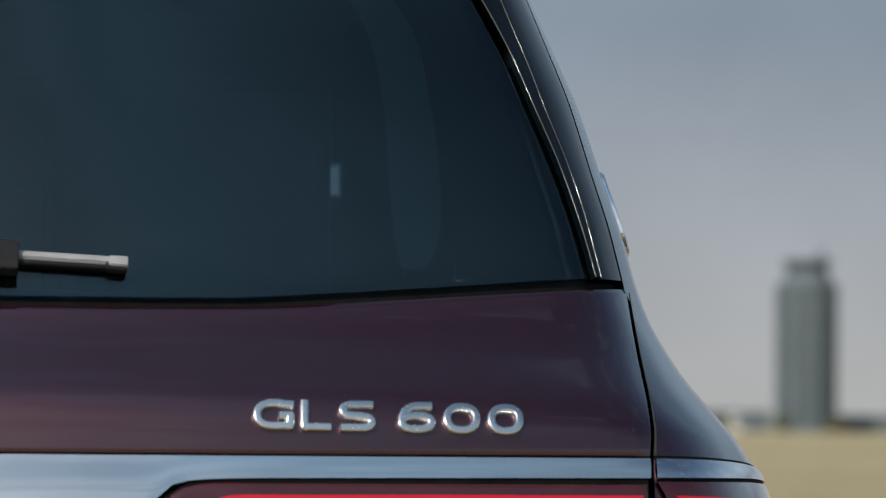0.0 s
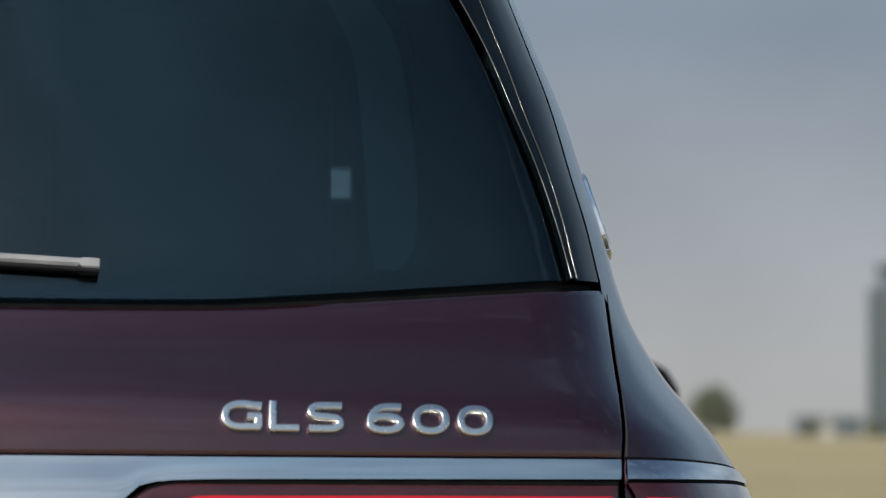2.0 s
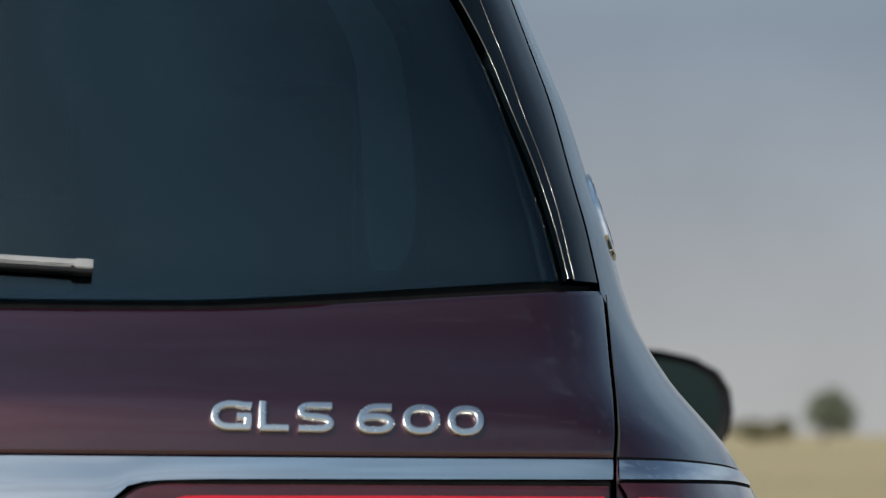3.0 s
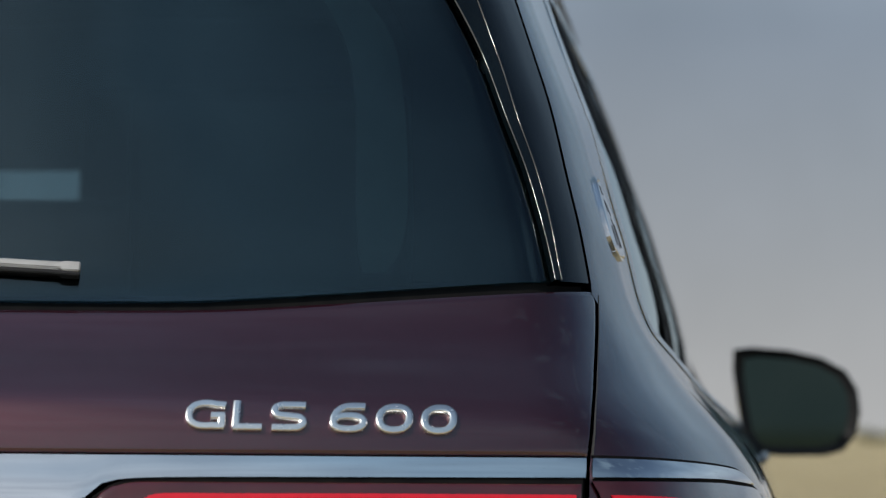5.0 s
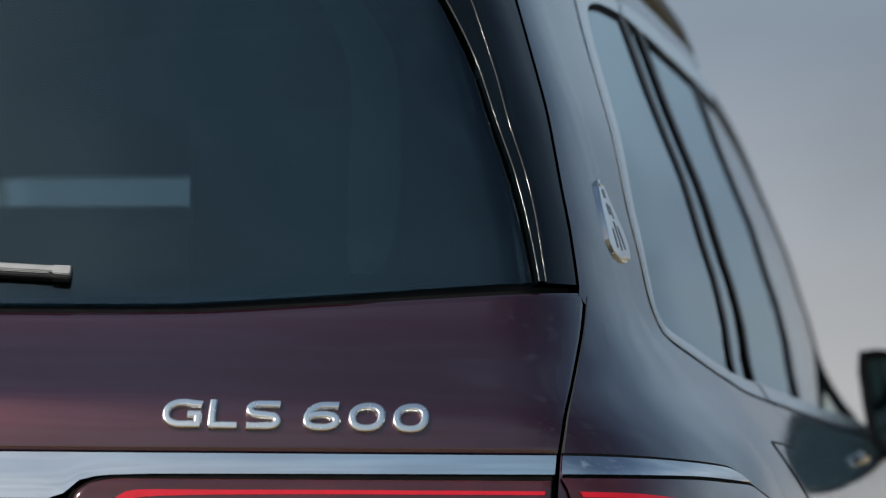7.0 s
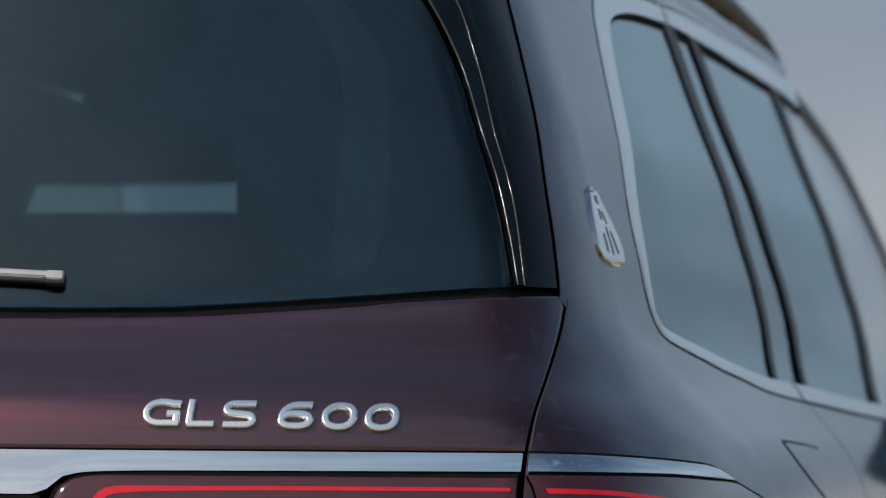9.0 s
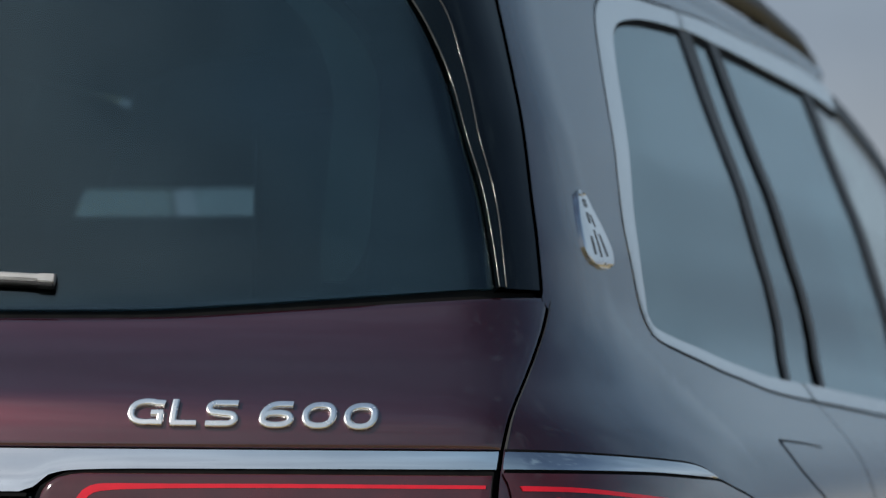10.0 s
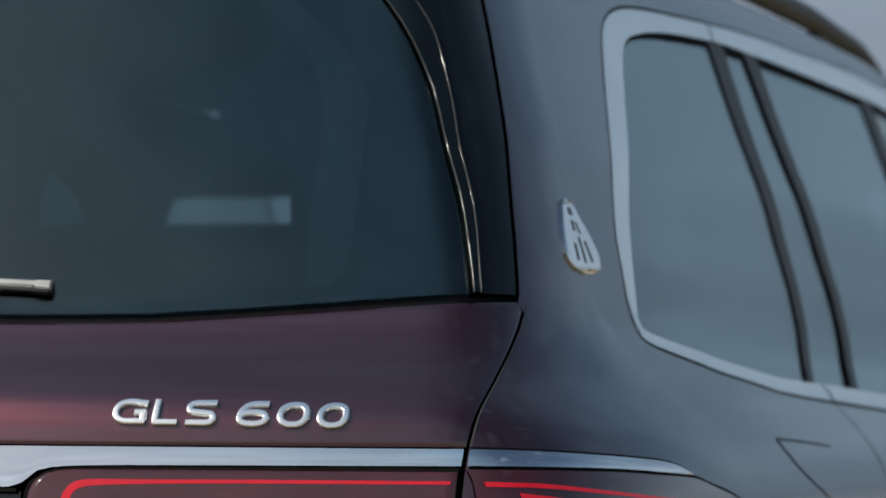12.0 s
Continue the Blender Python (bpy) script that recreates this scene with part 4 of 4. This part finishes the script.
bm, ring, (mx, mz) = mirror_shell(0, 3.462, 3.62, .45)
door_mirror = smooth(part("door_mirror", bm, BLACK_GLOSS, car, "gloss black door mirror"), 60)
bm = bmesh.new()
for y in (3.471, 3.478):
    bm.faces.new([bm.verts.new((mx + (x - mx) * .93, y, mz + (z - mz) * .92)) for x, z in ring])
bm.verts.ensure_lookup_table()
half = len(ring)
for j in range(half):
    bm.faces.new((bm.verts[j], bm.verts[(j + 1) % half], bm.verts[half + (j + 1) % half], bm.verts[half + j]))
mirror_pane = part("mirror_glass", bm, MIRROR_GLASS, door_mirror, "dark dimmed mirror glass")
bm = bmesh.new()
for y, f in ((3.464, .985), (3.4700, .83)):
    for x, z in ring:
        bm.verts.new((mx + (x - mx) * f, y, mz + (z - mz) * f))
bm.verts.ensure_lookup_table()
for j in range(half):
    bm.faces.new((bm.verts[j], bm.verts[(j + 1) % half], bm.verts[half + (j + 1) % half], bm.verts[half + j]))
rim_piece = part("inner_rim", bm, BLACK_MATT, door_mirror)
arm_bm = tube([(.80, 3.55, 1.060), (.86, 3.545, 1.045), (.92, 3.54, 1.035), (.97, 3.535, 1.04)], .032, 12, .8)
arm = smooth(part("mirror_arm", arm_bm, BLACK_GLOSS, door_mirror, "gloss black mirror arm"))
door_mirror_l = mirror_part(door_mirror, car)
for o in (mirror_pane, rim_piece, arm):
    mirror_part(o, door_mirror_l)

# ---- roof, rails, spoiler, windscreen ----
def roof_place(a, b, off):
    y_back = .395 + .36 * (2 * a - 1) ** 2 * .4
    y = y_back + (3.10 - y_back) * b
    q = (2 * a - 1) * math.pi / 2
    x = half_width(1.664) * math.sin(q)
    rise = .118 * (1 - .25 * (1 - b) ** 2) - .10 * max(b - .75, 0) ** 1.5
    z = 1.664 + rise * math.cos(q) ** .85 if abs(math.cos(q)) > 1e-6 else 1.664
    n = np.array((math.sin(q), 0, math.cos(q) + .2))
    n = n / np.linalg.norm(n)
    return np.array((x, y, z)) + n * off, n


roof = panel("roof", roof_place, 40, 30, PAINT, car, "dark red metallic roof", thick=.015)
rail_r = smooth(part("roof_rail", tube([(.590, .98, 1.690), (.588, 1.03, 1.715), (.585, 1.15, 1.730), (.583, 1.9, 1.742), (.588, 2.6, 1.736), (.596, 2.95, 1.712), (.606, 3.05, 1.680)], .017, 10, 1.2), BLACK_MATT, roof, "dark roof rail"))
mirror_part(rail_r, roof)
for y in (1.2, 1.95, 2.7):
    bm = bmesh.new()
    box(bm, .572, .598, y - .05, y + .05, 1.680, 1.735, .006)
    f = part("rail_foot", bm, BLACK_MATT, roof)
    mirror_part(f, roof)
bm = bmesh.new()
box(bm, -.56, .56, .34, .62, 1.690, 1.730, .015, Euler((radians(5), 0, 0)).to_matrix().to_4x4(), 3)
smooth(part("roof_spoiler", bm, BLACK_GLOSS, roof, "gloss black roof spoiler"))


screen_y = spline([1.07, 1.25, 1.40, 1.505, 1.57, 1.625, 1.66], [3.82, 3.77, 3.67, 3.50, 3.25, 3.06, 2.98])


def screen_place(a, b, off):
    z = 1.075 + .575 * b
    u = 2 * a - 1
    n = np.array((.25 * u, .60, .76))
    return np.array((u * (half_width(z) - .035), screen_y(z) + .05 + .20 * (1 - u * u), z + .02 * (1 - u * u) * b)) + n * off, n


panel("windscreen", screen_place, 20, 14, SCREEN_GLASS, car, "clear windscreen", thick=.005)
panel("bonnet", lambda a, b, off: (np.array(((2 * a - 1) * (.86 - .10 * b ** 3), 3.96 + 1.05 * b - .12 * (2 * a - 1) ** 2, 1.075 - .09 * b ** 2 - .045 * (2 * a - 1) ** 4 + off)), np.array((0., 0., 1.))),
      24, 20, PAINT, car, "dark red metallic bonnet", thick=.02)


def front_wing(a, b, off):
    y = 3.805 + 1.16 * a
    lo = .42 if abs(y - 4.335) >= .43 else max(.42, .36 + math.sqrt(.43 ** 2 - (y - 4.335) ** 2))
    return on_skin_y(y, lo + (1.04 - .07 * a - lo) * b, off)


panel("front_wing", front_wing, 50, 30, PAINT, car, "dark red metallic front wing", thick=.012, mirrored=car)
bm = bmesh.new()
box(bm, -.86, .86, 4.86, 5.12, .30, .96, .09, segments=5)
smooth(part("front_bumper", bm, PAINT, car, "dark red front bumper"))
bm = bmesh.new()
box(bm, -.45, .45, 5.08, 5.16, .48, .88, .03)
grille = part("grille", bm, BLACK_MATT, car, "upright grille")
for i in range(17):
    bm = bmesh.new()
    box(bm, -.42 + .0525 * i - .008, -.42 + .0525 * i + .008, 5.15, 5.175, .50, .86, .003)
    part("grille_bar", bm, CHROME, grille)
for sgn in (1, -1):
    bm = bmesh.new()
    box(bm, *sorted((sgn * .52, sgn * .82)), 4.95, 5.13, .74, .90, .03)
    part("headlight", bm, TOWER_GLASS, car, "clear headlight")
panel("rear_bumper", tail_row(lambda z: .90, lambda x, b: .30 + .33 * b), 40, 12, PAINT, car, "dark red rear bumper", off=.02, thick=.03, roll=.006, rim=.01)
bm = bmesh.new()
box(bm, -.80, .80, .30, 4.9, .24, .40, .03)
part("floor_pan", bm, BLACK_MATT, car, "black floor pan")
for sgn in (1, -1):
    part("sill", box(bmesh.new(), *sorted((sgn * .80, sgn * .94)), 1.64, 3.90, .33, .44, .02), BLACK_MATT, car, "black sill")


def wheel(x, y):
    sgn = 1 if x > 0 else -1
    bm = bmesh.new()
    prof = [(.285, -.135), (.36, -.142), (.385, -.12), (.392, -.05), (.392, .05), (.385, .12), (.36, .142), (.285, .135)]
    n = 44
    rows = [[bm.verts.new((x + u, y + r * math.cos(2 * math.pi * i / n), .392 + r * math.sin(2 * math.pi * i / n))) for r, u in prof] for i in range(n)]
    for i in range(n):
        for j in range(len(prof)):
            bm.faces.new((rows[i][j], rows[(i + 1) % n][j], rows[(i + 1) % n][(j + 1) % len(prof)], rows[i][(j + 1) % len(prof)]))
    tyre = smooth(part("wheel", bm, RUBBER, car, "black tyre on an alloy wheel"))
    bm = bmesh.new()
    bmesh.ops.create_cone(bm, cap_ends=True, segments=44, radius1=.29, radius2=.29, depth=.20, matrix=Matrix.Translation((x - sgn * .03, y, .392)) @ Euler((0, radians(90), 0)).to_matrix().to_4x4())
    part("rim", bm, ALLOY, tyre)
    for k in range(10):
        bm = bmesh.new()
        box(bm, -.012, .012, -.018, .018, .05, .275, .005)
        bmesh.ops.transform(bm, matrix=Matrix.Translation((x + sgn * .085, y, .392)) @ Euler((2 * math.pi * k / 10, 0, 0)).to_matrix().to_4x4(), verts=bm.verts)
        part("spoke", bm, ALLOY, tyre)


for wy in (1.2, 4.335):
    for wx in (.82, -.82):
        wheel(wx, wy)

# ---- cabin ----
def seat(xc, y, w, top, head, head_w):
    s = part("seat", box(bmesh.new(), xc - w / 2, xc + w / 2, y - .10, y + .06, .55, top, .05, Euler((radians(-8), 0, 0)).to_matrix().to_4x4(), 4), LEATHER, car, "dark leather seat")
    part("seat_base", box(bmesh.new(), xc - w / 2, xc + w / 2, y - .02, y + .52, .46, .68, .05, None, 4), LEATHER, s)
    if head:
        part("headrest", box(bmesh.new(), xc - head_w / 2, xc + head_w / 2, y - .17, y - .05, top + .015, head, .03, None, 4), LEATHER, s, "dark leather headrest")
        for sgn in (1, -1):
            part("headrest_post", tube([(xc + sgn * .06, y - .10, top - .05), (xc + sgn * .06, y - .11, top + .04)], .006), CHROME, s)
    return smooth(s)


seat(.28, 1.95, .56, 1.366, 0, 0)
seat(-.22, 1.95, .64, 1.366, 0, 0)
seat(.1525, 2.95, .60, 1.37, 1.60, .645)
seat(-.37, 2.95, .60, 1.36, 0, 0)
seat(.321, 1.45, .48, 1.18, 1.47, .346)


def inner_post(k):
    """The cloth cover inside the post between the doors, k the side of the car."""
    bm = bmesh.new()
    box(bm, *sorted((k * .518, k * .605)), 1.88, 1.99, .46, 1.60, .02, None, 3)
    box(bm, *sorted((k * .56, k * .675)), 1.89, 1.98, .46, 1.42, .02, None, 3)
    return smooth(part("inner_post", bm, LINING, car, "dark lining of the middle post"))


for sgn in (1, -1):
    inner_post(sgn)
post_rear_y = spline([1.30, 1.38, 1.414, 1.455, 1.475, 1.492, 1.64], [2.70, 2.66, 2.613, 2.53, 2.46, 2.375, 2.30])


def post_lining(a, b, off):
    """Inside of the post in front of the rear door's glass; its rear edge leans back in a curve."""
    z = 1.30 + .34 * b
    y0 = post_rear_y(z)
    p, n = on_skin_y(y0 + (2.955 - y0) * a, z, off)
    return p * (-1, 1, 1), n * (-1, 1, 1)


panel("post_lining", post_lining, 8, 24, LINING, car, "dark lining of the door post", off=-.03, thick=.004)

def mask_spot(a, b, off):
    """On the front door's added mask, whose lower edge rises to the front."""
    y = 2.50 + 1.20 * a
    z = 1.497 + .055 * (y - 3.03)
    z += (1.64 - z) * b
    return on_skin_y(min(y, screen_y(z) - .02), z, off)


# unseen dark sheets, added to bound the light seen through the cabin
for sgn in (1, -1):
    panel("side_mask", lambda a, b, off, k=sgn: (lambda p, n: (p * (k, 1, 1), n * (k, 1, 1)))(*mask_spot(a, b, off)), 8, 6, LINING, car, "added dark sheet masking the door window", off=-.05, thick=.004)
    panel("side_mask", lambda a, b, off, k=sgn: (lambda p, n: (p * (k, 1, 1), n * (k, 1, 1)))(*on_skin_y(.60 + (2.10 if k > 0 else 1.72) * a + .40 * b * (1 - a), 1.10 + .55 * b, off)), 12, 8, LINING, car, "added dark sheet masking the rear side windows", off=-.05, thick=.004)
bm = bmesh.new()
box(bm, -.72, .72, .55, 3.95, .40, .46, .01)
part("cabin_floor", bm, LINING, car, "dark carpet floor")
bm = bmesh.new()
box(bm, -.70, .70, .45, 1.55, .75, .80, .01)
part("parcel_cover", bm, LINING, car, "dark luggage cover")
bm = bmesh.new()
box(bm, -.70, .70, 3.55, 3.95, .80, 1.09, .06, None, 3)
smooth(part("dashboard", bm, LEATHER, car, "dark dashboard"))
panel("headlining", lambda a, b, off: (lambda p: (p[0] * (.97, 1, 1) - (0, 0, .030), p[1]))(roof_place(a, .06 + .92 * b, 0)), 20, 14, LINING, car, "dark cloth headlining", thick=.012)
# dark boards added to stop light leaking in over the windscreen
part("header_mask", box(box(box(bmesh.new(), -.55, .55, 3.00, 3.05, 1.62, 1.75, .01), -.605, .605, 3.00, 3.05, 1.55, 1.68, .01), -.645, .645, 3.00, 3.05, 1.478, 1.60, .01), LINING, car, "added dark boards masking the view under the roof")
for sgn in (1, -1):
    bm = bmesh.new()
    box(bm, *sorted((sgn * .70, sgn * .74)), .60, 3.8, .46, 1.06, .01)
    part("inner_side", bm, LINING, car, "dark inner side lining")

# ---- distance: control tower, sheds, trees ----
def control_tower(x, y):
    t = thing("control_tower", "grey concrete airfield control tower with dark glazing", "tower", (x, y, 0))
    r, h = 7.3, 34.0
    bm = bmesh.new()
    bmesh.ops.create_cone(bm, cap_ends=True, segments=8, radius1=r, radius2=r, depth=h, matrix=Matrix.Translation((0, 0, h / 2)) @ Euler((0, 0, radians(9))).to_matrix().to_4x4())
    part("shaft", bm, CONCRETE, t)
    for k in range(8):
        a = radians(9 + 22.5 + 45 * k)
        for lev in range(9):
            bm = bmesh.new()
            box(bm, -2.1, 2.1, -.12, .12, 2.0 + lev * 3.5, 4.9 + lev * 3.5, .05)
            bmesh.ops.transform(bm, matrix=Matrix.Rotation(a, 4, "Z") @ Matrix.Translation((r * math.cos(radians(22.5)) + .05, 0, 0)) @ Matrix.Rotation(radians(90), 4, "Z"), verts=bm.verts)
            part("window", bm, TOWER_GLASS, t)
    bm = bmesh.new()
    bmesh.ops.create_cone(bm, cap_ends=True, segments=12, radius1=5.6, radius2=5.0, depth=2.4, matrix=Matrix.Translation((0, 0, h + 1.2)))
    part("deck", bm, CONCRETE, t)
    bm = bmesh.new()
    bmesh.ops.create_cone(bm, cap_ends=True, segments=12, radius1=4.6, radius2=5.4, depth=2.2, matrix=Matrix.Translation((0, 0, h + 3.5)))
    part("cab", bm, TOWER_GLASS, t, "dark glazed control cab")
    bm = bmesh.new()
    bmesh.ops.create_cone(bm, cap_ends=True, segments=12, radius1=6.1, radius2=5.7, depth=.8, matrix=Matrix.Translation((0, 0, h + 5.0)))
    part("roof", bm, CONCRETE, t)
    part("aerial", tube([(3.2, 0, h + 5.2), (3.2, 0, h + 8.0)], .5, 6), CONCRETE, t)
    return t


control_tower(125.7, 910.0)


def shed(x, y, w, d, h, mat, label):
    s = thing("shed", label, "building", (x, y, 0), group="low airfield buildings")
    part("wall", box(bmesh.new(), -w / 2, w / 2, -d / 2, d / 2, 0, h), mat, s)
    part("roof", box(bmesh.new(), -w / 2 - .3, w / 2 + .3, -d / 2 - .3, d / 2 + .3, h, h + .35, .05), CONCRETE, s)
    for k in range(max(2, int(w / 5))):
        part("window", box(bmesh.new(), -w / 2 + 1.5 + 5 * k, -w / 2 + 3.5 + 5 * k, -d / 2 - .08, -d / 2 + .05, h * .4, h * .8), TOWER_GLASS, s)
    return s


shed(144.9, 925, 24, 9, 3.6, CONCRETE, "long low grey airfield shed with windows")
shed(111.9, 930, 15, 8, 4.4, CONCRETE, "low grey airfield shed with windows")
shed(109.9, 915, 2.8, 3, 4.0, PALE_WALL, "small pale airfield hut")


def leaf_crown(rng, lobes, n, size):
    """Many small leaf clumps spread through a few uneven lobes."""
    verts, faces = [], []
    for _ in range(n):
        cx, cy, cz, rx, rz = rng.choice(lobes)
        while True:
            p = Vector((rng.uniform(-1, 1), rng.uniform(-1, 1), rng.uniform(-1, 1)))
            if .25 < p.length < 1:
                break
        c = Vector((cx + p.x * rx, cy + p.y * rx, cz + p.z * rz))
        q = Euler((rng.uniform(0, 6.3), rng.uniform(0, 6.3), rng.uniform(0, 6.3))).to_matrix()
        s = size * rng.uniform(.5, 1.2)
        k = len(verts)
        for u, v in ((-1, 0), (0, -.6), (1, 0), (0, .6)):
            verts.append(tuple(c + q @ Vector((u * s, v * s, .25 * s * u * v + .1 * s * abs(u)))))
        faces.append((k, k + 1, k + 2, k + 3))
    me = bpy.data.meshes.new("crown")
    me.from_pydata(verts, [], faces)
    return me


def tree(x, y, h, w, mat, seed, label, trunk_h):
    rng = random.Random(seed)
    t = thing("tree", label, "tree", (x, y, 0), group="trees at the field's edge")
    part("trunk", tube([(0, 0, -.1), (.05, 0, trunk_h * .6), (.0, .05, trunk_h), (.1, 0, h * .6)], .22 * h / 6, 8), BARK, t)
    lobes = []
    for k in range(9):
        a, rr = rng.uniform(0, 6.3), rng.uniform(0, .55) * w / 2
        cz = trunk_h + (h - trunk_h) * rng.uniform(.25, .78)
        lobes.append((rr * math.cos(a) * 1.3, rr * math.sin(a), cz, w / 2 * rng.uniform(.35, .6), (h - trunk_h) * rng.uniform(.18, .3)))
        part("limb", tube([(0, 0, trunk_h * .8), (rr * .5 * math.cos(a), rr * .5 * math.sin(a), (trunk_h + cz) / 2), (rr * math.cos(a), rr * math.sin(a), cz)], .05 * h / 6, 5), BARK, t)
    part("crown", leaf_crown(rng, lobes, 2600, .30 * h / 6), mat, t)
    return t


def shrub(x, y, h, w, mat, seed, label):
    rng = random.Random(seed)
    t = thing("shrub", label, "shrub", (x, y, 0), group="shrubs at the field's edge")
    lobes = [(rng.uniform(-.35, .35) * w, rng.uniform(-.3, .3) * w, h * rng.uniform(.25, .6), w * rng.uniform(.15, .3), h * rng.uniform(.25, .4)) for _ in range(8)]
    for k in range(4):
        part("stem", tube([(0, 0, -.05), (lobes[k][0] * .6, lobes[k][1] * .6, h * .3), lobes[k][:3]], .06, 5), BARK, t)
    part("crown", leaf_crown(rng, lobes, 1800, .10 * h), mat, t)
    return t


tree(45.3, 500, 7.0, 8.0, LEAF, 3, "round haze-pale green tree standing in the dry field", .2)
shrub(35.9, 500, 3.0, 6.2, LEAF_DRY, 5, "low olive shrub in the dry field")
shrub(40.1, 501, 3.4, 3.8, LEAF_DRY, 6, "small olive shrub beside a tree")
shrub(105.4, 905, 4.2, 4.6, LEAF, 7, "dark green shrub beside a shed")
shrub(119.2, 898, 5.0, 5.4, LEAF, 8, "green shrub at the foot of the tower")
shrub(130.9, 896, 3.6, 5.0, LEAF_DRY, 9, "yellow-green shrub at the foot of the tower")
shrub(12.6, 450, 1.6, 5.5, LEAF_DRY, 10, "low olive shrub in the dry field")
